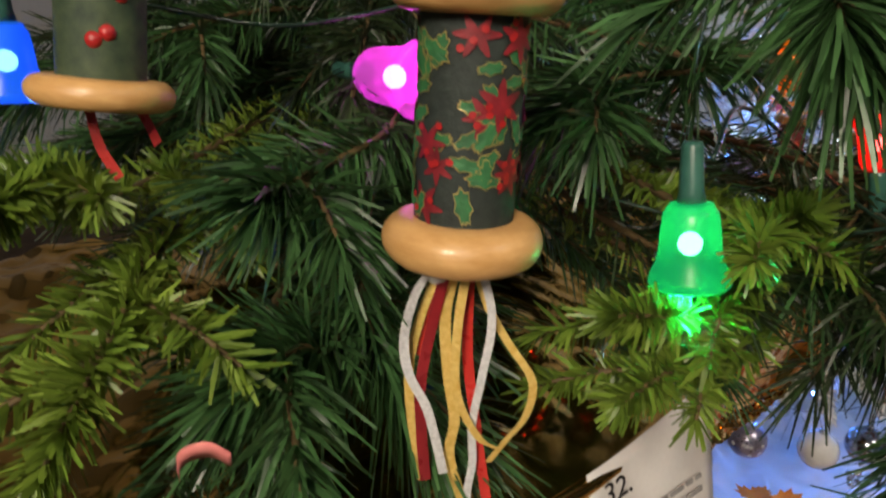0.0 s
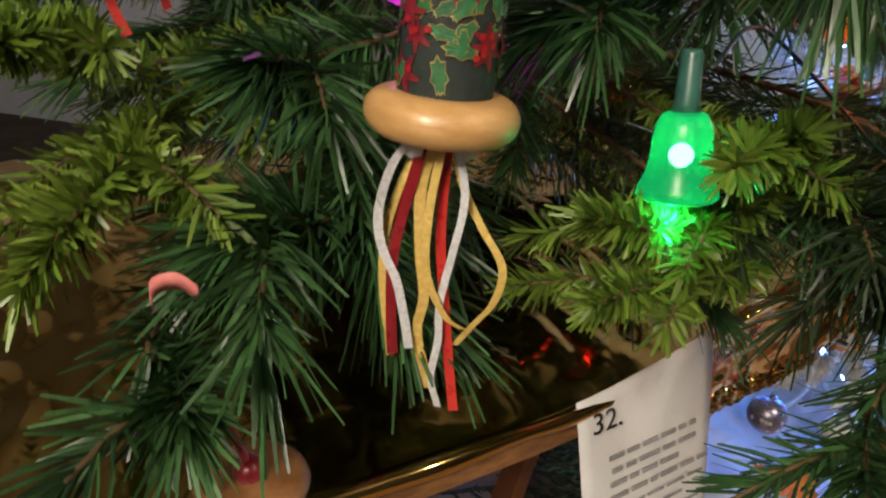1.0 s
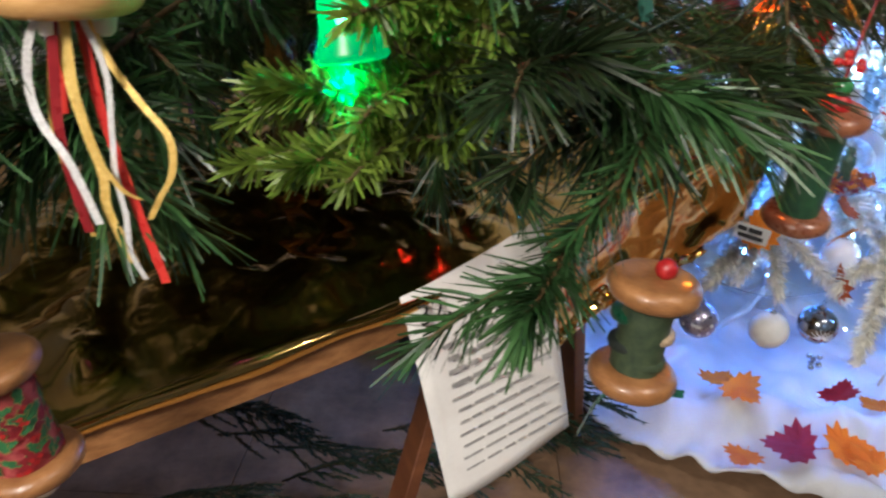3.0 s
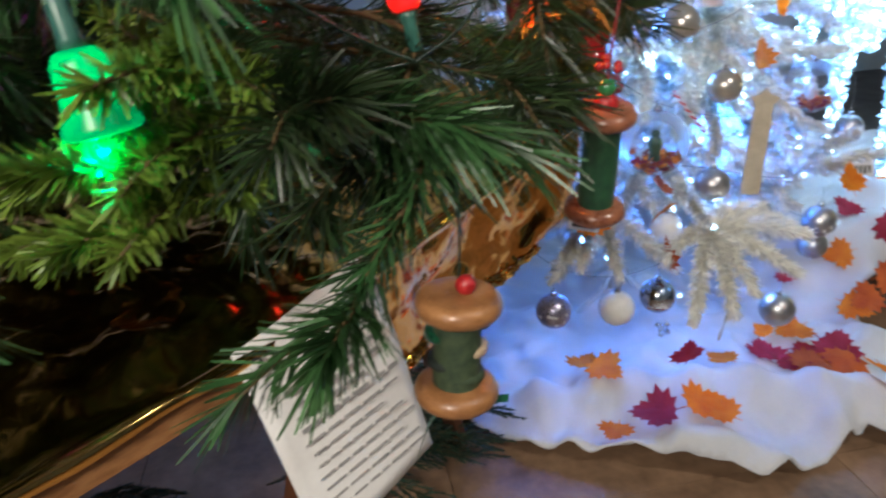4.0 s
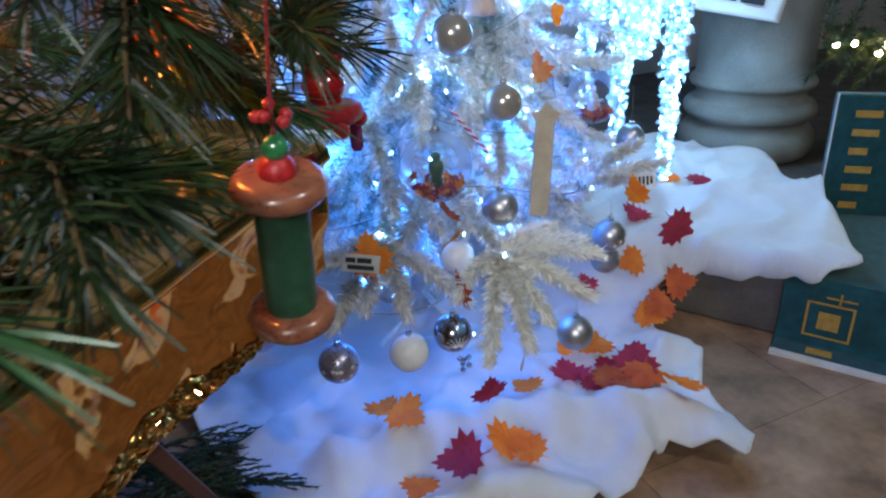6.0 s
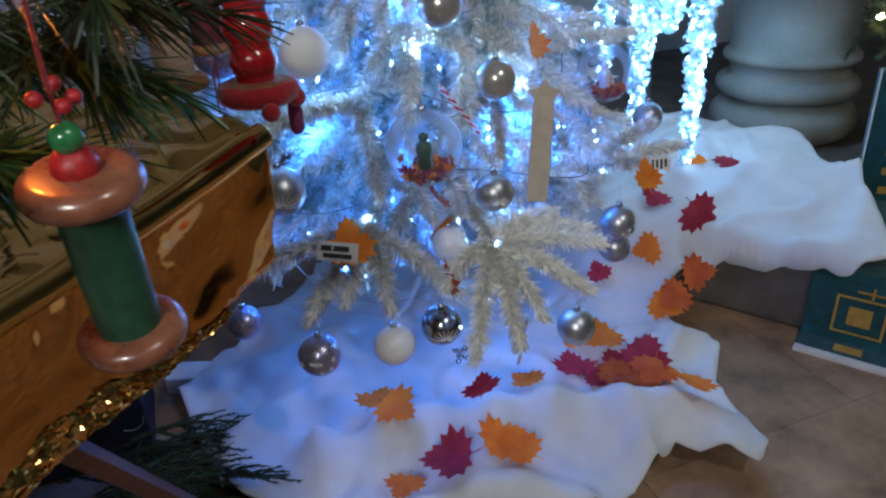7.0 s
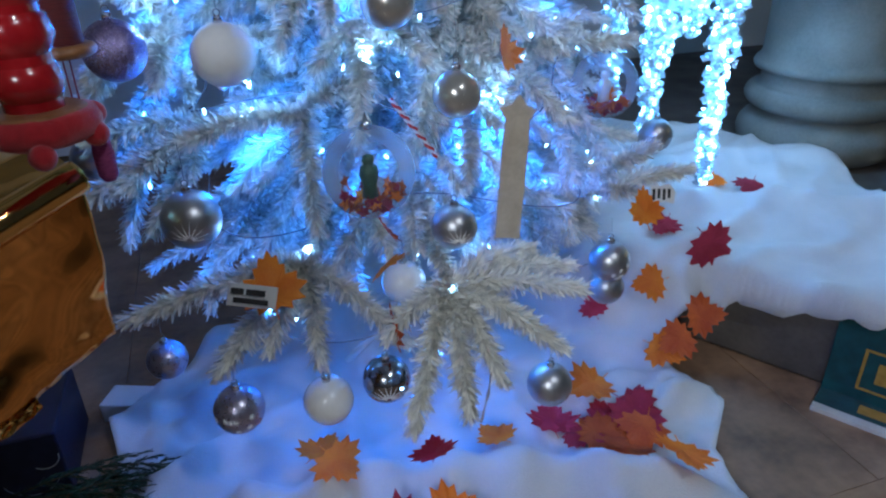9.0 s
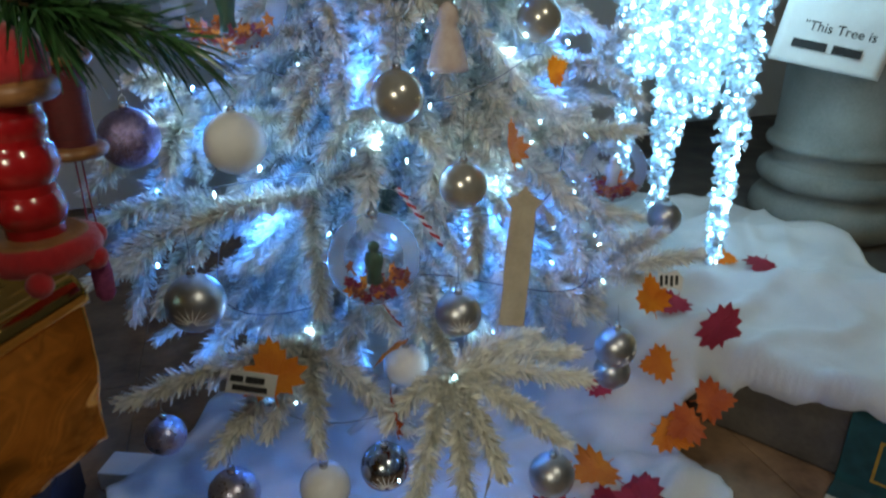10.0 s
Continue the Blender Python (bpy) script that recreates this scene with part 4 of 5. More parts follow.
# ---- the entry card ----
def words(parent, text, size, place, mat=M_INK):
    c = bpy.data.curves.new("lettering", "FONT")
    c.body, c.size, c.extrude = text, size, 0.0002
    ob = new("lettering", c)
    bpy.context.view_layer.update()
    me = bpy.data.meshes.new_from_object(ob)
    bpy.data.objects.remove(ob)
    me.materials.clear()
    me.materials.append(mat)
    t = new("lettering", me)
    t.parent, t.location = parent, place
    return t


def paper(name, origin, right, down, w, h, label, category, mat=M_PAPER, bend=0.008, rise=0.0):
    """A sheet whose upper left corner is at origin."""
    right, down = Vector(right).normalized(), Vector(down)
    down = (down - right * down.dot(right)).normalized()
    out = right.cross(-down)
    s = thing(name, (0, 0, 0), label, category)
    s.matrix_world = Matrix((( right.x, -down.x, out.x, origin[0]), (right.y, -down.y, out.y, origin[1]), (right.z, -down.z, out.z, origin[2]), (0, 0, 0, 1)))
    f = Form()
    for i in range(13):
        for j in range(17):
            x, y = w * i / 12, -h * j / 16 + rise * (i / 12) ** 1.5 * (1 - j / 16)
            f.v.append((x, y, bend * (math.sin(3 * x / w + 1) * (j / 16) - 0.5 * (j / 16) ** 2) - 0.0015))
    f.f = [(i * 17 + j, i * 17 + j + 1, (i + 1) * 17 + j + 1, (i + 1) * 17 + j) for i in range(12) for j in range(16)]
    sh = part("sheet", f, mat, s)
    sh.modifiers.new("thick", "SOLIDIFY").thickness = 0.0006
    return s


card = paper("entry_card", (0.124, 0.432, 0.757), (0.80, 0.57, 0.12), (0.03, -0.22, -1), 0.15, 0.205, "white printed card with a number, hung from the foil edge", "card", rise=0.02)
words(card, "32.", 0.026, (0.008, -0.028, 0.006))
rb = random.Random(3)
f = Form()
for k in range(11):
    x, y = 0.022 + 0.004 * rb.random(), -0.055 - 0.0125 * k
    while x < 0.122 - 0.02 * (k % 3 == 2):
        w = rb.uniform(0.007, 0.022)
        f.box((x, y, 0.0075 - 0.006 * (k / 10) ** 2), (x + w, y + (0.004 if k < 4 else 0.0022), 0.0085 - 0.006 * (k / 10) ** 2))
        x += w + 0.004
part("printed_text", f, M_FADED, card, smooth=False)


# ---- the white tree ----
WTRUNK = Vector((1.02, 1.72, 0))
white = thing("white_christmas_tree", (0, 0, 0), "artificial white christmas tree with tinsel needles and drooping tips", "tree")
f = Form()
f.tube([(WTRUNK.x, WTRUNK.y, z) for z in (0.012, 0.5, 1.0, 1.6, 2.1)], [0.022, 0.02, 0.017, 0.013, 0.006], 10)
part("trunk", f, M_WIREW, white)
for k in range(4):
    f = Form()
    a = 0.6 + k * math.pi / 2
    f.tube([WTRUNK + Vector((0, 0, 0.12)), WTRUNK + Vector((0.08 * math.cos(a), 0.08 * math.sin(a), 0.05)), WTRUNK + Vector((0.2 * math.cos(a), 0.2 * math.sin(a), 0.03))], [0.009, 0.009, 0.008], 8)
    part("stand_leg", f, M_WIREW, white)
wr = random.Random(21)
WTIPS = []


def white_limb(pts, dense=5000, wide=0.0043):
    n, t = Form(), Form()
    needle_branch(n, t, pts, 0.027, wide, dense, wr, 50, 0.06, 0.0034, 0.002, jitter=0.45)
    b = part("limb", n, M_SNOWY, white, smooth=False)
    part("wire_core", t, M_WIREW, b)
    WTIPS.append(pts)


def hub(at, tips):
    at = Vector(at)
    root = WTRUNK + Vector((0, 0, at.z + 0.1))
    white_limb([root, root.lerp(at, 0.55) + Vector((0, 0, 0.01)), at])
    for tip in tips:
        tip = Vector(tip)
        mid = at.lerp(tip, 0.5) + Vector((0, 0, 0.012))
        white_limb([at, mid, tip])


hub((0.952, 1.135, 0.473), [(0.851, 0.990, 0.359), (0.926, 0.985, 0.365), (0.985, 1.018, 0.382), (1.083, 1.038, 0.398), (1.159, 1.116, 0.434), (1.112, 1.213, 0.466), (1.194, 1.217, 0.416), (0.852, 1.109, 0.428)])
hub((0.793, 1.353, 0.692), [(0.617, 1.255, 0.696), (0.779, 1.221, 0.561), (0.878, 1.299, 0.739)])
hub((0.762, 1.242, 0.488), [(0.749, 1.114, 0.411), (0.878, 1.131, 0.397), (0.688, 1.149, 0.422), (0.621, 1.114, 0.425), (0.510, 1.193, 0.479), (0.657, 1.181, 0.514)])
hub((0.898, 1.363, 0.817), [(0.859, 1.255, 0.682), (0.977, 1.280, 0.767), (0.817, 1.316, 0.766)])
hub((1.176, 1.445, 0.717), [(1.326, 1.306, 0.767), (0.985, 1.358, 0.794), (1.262, 1.383, 0.787), (1.207, 1.321, 0.654)])
hub((1.297, 1.402, 0.440), [(1.391, 1.301, 0.576), (1.343, 1.269, 0.514), (1.114, 1.316, 0.526), (1.509, 1.340, 0.503)])
hub((1.105, 1.428, 0.667), [(1.037, 1.276, 0.578), (0.992, 1.340, 0.616)])
hub((0.607, 1.575, 0.743), [(0.495, 1.369, 0.601), (0.631, 1.420, 0.728), (0.525, 1.471, 0.770), (0.765, 1.381, 0.808), (0.506, 1.390, 0.514)])
hub((0.888, 1.475, 0.909), [(0.717, 1.362, 0.920), (0.843, 1.337, 0.829), (0.766, 1.337, 0.793), (0.948, 1.334, 0.953)])
hub((1.340, 1.487, 0.841), [(1.142, 1.416, 0.851), (1.383, 1.393, 0.793), (1.357, 1.428, 0.906)])
hub((0.66, 1.43, 0.67), [(0.53, 1.30, 0.63), (0.495, 1.36, 0.685), (0.56, 1.275, 0.575), (0.47, 1.345, 0.60), (0.62, 1.30, 0.64)])
hub((0.63, 1.46, 0.82), [(0.52, 1.33, 0.785), (0.49, 1.37, 0.735), (0.60, 1.31, 0.77), (0.57, 1.36, 0.88)])
for k in range(125):
    a = wr.uniform(0, 2 * math.pi) if k % 3 == 0 else wr.uniform(-2.9, -0.25)
    z = 0.40 + 1.4 * (k / 125) ** 1.4
    r = wr.uniform(0.3, 0.55) * (1.18 - 0.4 * z)
    tip = WTRUNK + Vector((math.cos(a) * r, math.sin(a) * r, z - 0.05))
    root = WTRUNK + Vector((0, 0, z + 0.05))
    mid = root.lerp(tip, 0.5) + Vector((0, 0, 0.01))
    white_limb([root, mid, tip], 2300)
    side_way = Vector((-math.sin(a), math.cos(a), 0)) * (1 if k % 2 else -1)
    white_limb([mid, mid + (tip - mid) * 0.6 + side_way * 0.07, mid + (tip - mid) * 0.85 + side_way * 0.13 - Vector((0, 0, 0.05))], 2300)
    white_limb([mid, mid + (tip - mid) * 0.5 - side_way * 0.06, mid + (tip - mid) * 0.7 - side_way * 0.12 - Vector((0, 0, 0.07))], 2300)

# shorter, fuller limbs that close the front of the tree
for k in range(46):
    a = wr.uniform(-2.75, -0.5)
    z = 0.46 + 0.62 * wr.random()
    r = wr.uniform(0.26, 0.42)
    tip = WTRUNK + Vector((math.cos(a) * r * 1.15, math.sin(a) * r * 0.85, z - wr.uniform(0.0, 0.07)))
    root = WTRUNK + Vector((math.cos(a) * 0.08, math.sin(a) * 0.08, z + 0.03))
    white_limb([root, root.lerp(tip, 0.55) + Vector((0, 0, 0.015)), tip], 3600)
    side_way = Vector((-math.sin(a), math.cos(a), 0)) * (0.09 if k % 2 else -0.09)
    white_limb([root.lerp(tip, 0.5), root.lerp(tip, 0.75) + side_way * 0.6, tip + side_way - Vector((0, 0, 0.04))], 3600)

# light string: clear cable and small lamps
string = thing("fairy_lights", (0, 0, 0), "clear cable with small white and blue lamps on branches", "string lights")
lr = random.Random(8)
spots = [Vector(p) for p in LED_SPOTS] + [Vector(p) for p in ((0.98, 1.33, 0.825), (0.56, 1.32, 0.62), (0.939, 1.32, 0.744), (1.3, 1.36, 0.56), (0.45, 1.32, 0.52))]
for pts in WTIPS:
    if lr.random() < 0.62:
        p = Vector(pts[-2]).lerp(Vector(pts[-1]), lr.uniform(-0.3, 0.7))
        spots.append(p + Vector((lr.uniform(-0.03, 0.03), lr.uniform(0, 0.05), lr.uniform(-0.03, 0.03))))
led = {}
for nm, mat in (("cool", L_WHITE), ("blue", L_BLUE)):
    f = Form()
    f.lathe([(0.001, -0.005), (0.0019, -0.0025), (0.0021, 0.001), (0.0014, 0.0032), (0.0003, 0.0045)], 8)
    led[nm] = f.mesh("lamp", mat)
for k, p in enumerate(spots):
    ob = new("lamp", led["cool" if k % 3 else "blue"])
    ob.parent = string
    ob.location = p
    ob.rotation_euler = (lr.uniform(-1, 1), lr.uniform(-1, 1), 0)
for k in range(7):
    z = 0.34 + 0.17 * k
    r = 0.47 * (1.1 - 0.36 * z)
    f = Form()
    line = [WTRUNK + Vector((math.cos(a) * r * (1 + 0.1 * math.sin(5 * a + k)), math.sin(a) * r * (1 + 0.1 * math.sin(5 * a + k)), z + 0.03 * math.sin(4 * a + 2 * k))) for a in [2 * math.pi * i / 90 for i in range(91)]]
    f.tube(line, [0.0013] * len(line), 5)
    part("cable", f, M_CABLE, string)


# ---- baubles ----
def bauble(at, dia, mat, label, hang=0.05, deco=None, seed=0):
    b = thing("bauble", at, label, "bauble", "baubles on the white tree")
    r = dia / 2
    f = Form()
    f.ball((0, 0, 0), r, 20, 32)
    part("ball", f, mat, b)
    f = Form()
    f.lathe([(0.0062, r - 0.0015), (0.0064, r + 0.006), (0.005, r + 0.0075), (0.001, r + 0.0078)], 16)
    cap = part("cap", f, M_CAP, b, "ribbed silver cap")
    f = Form()
    f.tube([Vector((0.0042 * math.cos(a), 0, r + 0.0115 + 0.0042 * math.sin(a))) for a in [2 * math.pi * i / 14 for i in range(15)]], [0.0006] * 15, 5)
    part("loop", f, M_CAP, cap)
    f = Form()
    f.tube([(0, 0, r + 0.015), (0.001, 0.002, r + 0.015 + hang * 0.5), (0.0, 0.004, r + 0.015 + hang)], [0.0005] * 3, 4)
    part("thread", f, M_CABLE, b)
    if deco:
        rr = random.Random(seed)
        f = Form()
        face = -math.pi / 2 - 0.15
        if deco == "snow":
            for q in range(7):
                a0, b0 = face + rr.uniform(-1.0, 1.0), rr.uniform(-0.75, 0.35)
                for k in range(6):
                    t = k * math.pi / 3
                    for s in range(4):
                        aa, bb = a0 + 0.035 * s * math.cos(t), b0 + 0.035 * s * math.sin(t)
                        c = Vector((math.cos(aa) * math.cos(bb), math.sin(aa) * math.cos(bb), math.sin(bb))) * r
                        f.ball(c, 0.0009, 4, 6)
        else:
            for q in range(9):
                t = -0.2 + 0.4 * q
                for s in range(12):
                    aa = face + (0.12 + 0.05 * s) * math.cos(t)
                    bb = -0.35 + (0.12 + 0.05 * s) * math.sin(t)
                    c = Vector((math.cos(aa) * math.cos(bb), math.sin(aa) * math.cos(bb), math.sin(bb))) * r
                    f.ball(c, 0.0013 - 0.00007 * s, 4, 6)
        part("frost_pattern", f, M_MATTE, b, "white glitter pattern")
    return b


bauble((0.901, 1.208, 0.864), 0.072, M_CHAMP, "glossy champagne bauble with silver cap", 0.09)
bauble((0.69, 1.262, 0.806), 0.083, M_MATTE, "large matt white bauble with silver cap", 0.09)
bauble((0.562, 1.262, 0.822), 0.077, M_PURPLE, "violet glitter bauble hanging at the side", 0.05)
bauble((0.982, 1.176, 0.744), 0.067, M_CHAMP, "glossy champagne bauble reflecting small lights", 0.07)
bauble((0.975, 1.174, 0.547), 0.069, M_SILVER, "satin silver bauble with white frost leaves", 0.04, "leaf", 1)
bauble((1.527, 1.476, 0.529), 0.070, M_SILVER, "small lilac-silver bauble on a grey cord", 0.08)
bauble((1.285, 1.232, 0.400), 0.073, M_SILVER, "satin silver bauble with a snowflake", 0.03, "snow", 2)
bauble((1.309, 1.272, 0.321), 0.068, M_SILVER, "satin silver bauble hanging below another", 0.06)
bauble((1.109, 1.101, 0.272), 0.073, M_SILVER, "plain satin silver bauble at a branch tip", 0.035)
bauble((0.846, 1.127, 0.335), 0.073, M_DSILVER, "dark glossy silver bauble with frosting", 0.05, "leaf", 4)
bauble((0.756, 1.125, 0.322), 0.074, M_PEARL, "pearly white bauble over the cloth", 0.05)
bauble((0.629, 1.150, 0.323), 0.074, M_LILAC, "lilac-silver bauble with white snowflakes", 0.05, "snow", 6)
bauble((0.614, 1.205, 0.607), 0.080, M_SILVER, "big satin silver bauble with frosted fern", 0.05, "leaf", 7)
bauble((0.906, 1.225, 0.440), 0.070, M_PEARL, "pearly white bauble behind a branch", 0.03)
bauble((0.466, 1.50, 0.616), 0.07, M_SILVER, "pale silver bauble at the tree's side", 0.05)
bauble((1.169, 1.361, 0.941), 0.072, M_CHAMP, "glossy clear-grey bauble high in the branches", 0.05)
bauble((0.524, 1.333, 0.312), 0.066, M_LILAC, "small glossy lilac bauble beside a blue lamp", 0.05)


# ---- autumn leaves ----
def leaf_mesh(bend, name):
    tips = [(-90, 0.5), (-66, 0.46), (-48, 0.72), (-34, 0.6), (-20, 0.92), (-8, 0.72), (6, 1.0), (18, 0.74), (30, 0.86), (44, 0.58), (56, 0.8), (66, 0.74), (74, 0.96), (82, 0.88), (90, 1.1)]
    full = tips + [(180 - a, r) for a, r in tips[-2::-1]]
    f = Form()
    ring = [(0.04 * r * math.cos(radians(a)), 0.04 * r * math.sin(radians(a))) for a, r in full[:-1]]
    pts = [(0, -0.004)] + [(x * 0.5, y * 0.5) for x, y in ring] + ring
    k = len(ring)
    f.v = [(x, y, bend * ((x * x) * 9 + (y * y) * 4) + 0.003 * noise.noise((x * 60, y * 60, bend * 9))) for x, y in pts]
    f.f = [(0, 1 + i, 1 + (i + 1) % k) for i in range(k)] + [(1 + i, 1 + k + i, 1 + k + (i + 1) % k, 1 + (i + 1) % k) for i in range(k)]
    f.tube([(0, -0.012, 0.0), (0.001, -0.022, 0.001), (0.002, -0.03, 0.002)], [0.0008, 0.0007, 0.0006], 5)
    return f


LEAVES = {}
for nm, mat in (("orange", M_LEAFO), ("crimson", M_LEAFR), ("rust", M_LEAFB)):
    for k, bend in enumerate((0.4, -0.6, 0.9)):
        LEAVES[nm, k] = leaf_mesh(bend, nm).mesh("maple_leaf", mat, False)


def leaf(colour, x, y, z=None, turn=0.0, size=1.0, kind=0, tilt=(0, 0), note="lying on the white cloth", lean=0):
    ob = new("maple_leaf", LEAVES[colour, kind])
    if z is None:
        # laid to the cloth's slope
        z = max(cloth_z(x + i, y + j) for i in (-0.03, 0, 0.03) for j in (-0.03, 0, 0.03)) + 0.008
        gx, gy = (cloth_z(x + 0.06, y) - cloth_z(x - 0.06, y)) / 0.16, (cloth_z(x, y + 0.06) - cloth_z(x, y - 0.06)) / 0.16
        m = Vector((-gx, -gy, 1)).normalized().to_track_quat("Z", "Y").to_matrix().to_4x4()
    else:
        m = Matrix.Identity(4)
    ob.matrix_world = Matrix.Translation((x, y, z + 0.02 * size * math.sin(radians(lean)))) @ pose(0, 0, 0, lean, 0, 0) @ m @ pose(0, 0, 0, tilt[0], tilt[1], turn) @ Matrix.Scale(size, 4)
    return tagged(ob, "%s artificial maple leaf %s" % (colour, note), "leaf", "maple leaves")


for row in (("orange", 0.741, 1.266, 121, 1.25, 2), ("orange", 0.763, 1.202, 278, 1.33, 0), ("crimson", 0.828, 1.043, 189, 1.6, 2), ("orange", 0.914, 1.046, 242, 1.4, 2),
            ("orange", 0.945, 0.998, 297, 1.2, 0), ("orange", 0.732, 1.05, 310, 1.1, 0), ("orange", 1.057, 1.19, 200, 1.15, 0), ("crimson", 1.179, 1.208, 203, 1.4, 2),
            ("orange", 1.303, 1.276, 240, 1.5, 2), ("orange", 1.235, 1.30, 98, 0.8, 2), ("crimson", 1.346, 1.194, 281, 1.6, 1), ("rust", 1.244, 1.154, 77, 1.5, 0),
            ("rust", 1.285, 1.122, 325, 1.6, 0), ("crimson", 1.31, 1.15, 140, 1.4, 2), ("orange", 1.255, 1.185, 20, 1.0, 1), ("orange", 1.325, 1.012, 32, 1.55, 0), ("crimson", 1.335, 1.165, 15, 1.5, 0), ("rust", 1.265, 1.15, 260, 1.5, 2), ("crimson", 1.29, 1.195, 100, 1.5, 1),
            ("rust", 1.335, 1.135, 170, 1.45, 1), ("crimson", 1.215, 1.165, 320, 1.3, 0)):
    leaf(*row[:3], None, *row[3:], lean=12)
for row in (("crimson", 1.42, 1.48, 49, 0.95, 0), ("orange", 1.535, 1.43, 137, 1.2, 1), ("rust", 1.575, 1.31, 304, 1.3, 2), ("orange", 1.49, 1.315, 302, 1.35, 0), ("rust", 1.525, 1.30, 154, 1.25, 0),
            ("crimson", 1.652, 1.57, 198, 1.2, 2), ("crimson", 1.684, 1.435, 218, 1.75, 1), ("crimson", 1.98, 1.655, 295, 1.35, 1), ("orange", 1.875, 1.71, 68, 1.35, 1)):
    leaf(*row[:3], None, *row[3:], lean=24)
leaf("orange", 0.70, 1.135, 0.515, 20, 1.3, 0, (65, 10), "pinned to the white tree")
leaf("orange", 0.87, 1.18, 0.50, 200, 1.0, 1, (50, 20), "pinned to the white tree")
leaf("rust", 0.88, 1.20, 0.545, 100, 0.9, 0, (60, 0), "pinned to the white tree")
leaf("rust", 0.86, 1.12, 0.42, 80, 1.1, 2, (80, 20), "hanging among white limbs")
leaf("orange", 1.05, 1.17, 0.79, 90, 1.0, 2, (85, 15), "hanging among white limbs")
leaf("orange", 1.34, 1.22, 0.49, 10, 1.1, 0, (60, 10), "pinned to a white limb")
leaf("crimson", 0.905, 1.09, 0.20, 180, 1.1, 0, (75, 5), "hanging below a white limb")
leaf("orange", 1.17, 1.30, 0.87, 10, 0.7, 0, (80, 70), "hanging among white limbs")


# ---- clear globes with things in them ----
def globe(at, dia, label, seed, figure=True):
    g = thing("clear_globe", at, label, "bauble", "clear globes")
    r = dia / 2
    f = Form()
    f.ball((0, 0, 0), r, 24, 36)
    part("shell", f, M_CLEAR, g, "clear plastic shell")
    f = Form()
    f.lathe([(0.009, r - 0.003), (0.009, r + 0.006), (0.004, r + 0.009), (0.0006, r + 0.02)], 14)
    part("cap", f, M_CAP, g)
    rr = random.Random(seed)
    fo = {"orange": Form(), "crimson": Form(), "rust": Form()}
    for k in range(60):
        a, q = rr.uniform(0, 6.28), r * 0.72 * math.sqrt(rr.random())
        z = -math.sqrt(max(0, (0.9 * r) ** 2 - q * q)) * rr.uniform(0.62, 0.98)
        c = Vector((q * math.cos(a), q * math.sin(a), z))
        m = Euler((rr.uniform(-1.2, 1.2), rr.uniform(-1.2, 1.2), rr.uniform(0, 6))).to_matrix()
        pts = [c + m @ Vector((0.012 * (1.0 if i % 2 else 0.5) * math.cos(i * math.pi / 5), 0.012 * (1.0 if i % 2 else 0.5) * math.sin(i * math.pi / 5), 0)) for i in range(10)]
        fo[rr.choice(("orange", "crimson", "rust"))].add([c] + pts, [(0, 1 + i, 1 + (i + 1) % 10) for i in range(10)])
    for nm, mat in (("orange", M_LEAFO), ("crimson", M_LEAFR), ("rust", M_LEAFB)):
        part("confetti", fo[nm], mat, g, nm + " leaf confetti", smooth=False)
    if figure:
        f = Form()
        f.lathe([(0.012, -0.55 * r), (0.010, -0.3 * r), (0.014, -0.05 * r), (0.012, 0.12 * r), (0.006, 0.17 * r), (0.009, 0.26 * r), (0.008, 0.35 * r), (0.002, 0.4 * r)], 16)
        part("figurine", f, M_GREENP if figure == "dark" else M_WIREW, g)
    return g


globe((0.858, 1.2, 0.641), 0.132, "clear globe with leaf confetti and a dark figurine", 2, "dark")
globe((0.70, 1.36, 0.985), 0.17, "large clear globe with purple and orange confetti", 4, "dark")
globe((1.365, 1.427, 0.661), 0.125, "clear globe with red confetti and a pale figurine", 6, "pale")
f = Form()
f.lathe([(0.03, 0.0), (0.028, 0.012), (0.018, 0.05), (0.012, 0.062), (0.016, 0.07), (0.012, 0.085), (0.003, 0.092)], 20)
doll = tagged(part("angel_figurine", f, surf("pale_pink_cloth", (0.55, 0.42, 0.4), (0.7, 0.6, 0.57), 60, 0.8)), "pale cone-shaped angel figurine on the white tree", "figurine", kind="")
doll.location = (0.99, 1.27, 0.885)

# wooden star tag
f = Form()
star = [(0.026 * (1 if i % 2 == 0 else 0.62) * math.sin(math.pi * i / 5), 0.026 * (1 if i % 2 == 0 else 0.62) * math.cos(math.pi * i / 5)) for i in range(10)]
shape = star[:4] + [(0.0165, -0.03), (0.0165, -0.165), (-0.0165, -0.165), (-0.0165, -0.03)] + star[7:]
f.plate(shape, 0.003)
tag = tagged(part("wooden_star_tag", f, M_TAGWOOD, smooth=False, bevel=0.0006), "plain plywood strip with a star-shaped top", "tag")
tag.matrix_world = Matrix.Translation((1.078, 1.185, 0.702)) @ pose(0, 0, 0, 85, 0, -18) @ pose(0, 0, 0, 0, 0, -4) @ Matrix.Scale(1.15, 4)
# printed label on the leaf
lab = paper("printed_label", (0.648, 1.112, 0.553), (0.93, -0.2, -0.22), (0.1, -0.35, -0.93), 0.062, 0.03, "small white printed label with dark lettering bars", "label", bend=0.001)
f = Form()
for x, y, w, h in ((0.004, -0.014, 0.016, 0.008), (0.023, -0.014, 0.024, 0.008), (0.008, -0.025, 0.044, 0.007)):
    f.box((x, y, 0.001), (x + w, y + h, 0.0018))
part("printed_text", f, M_INK, lab, smooth=False)


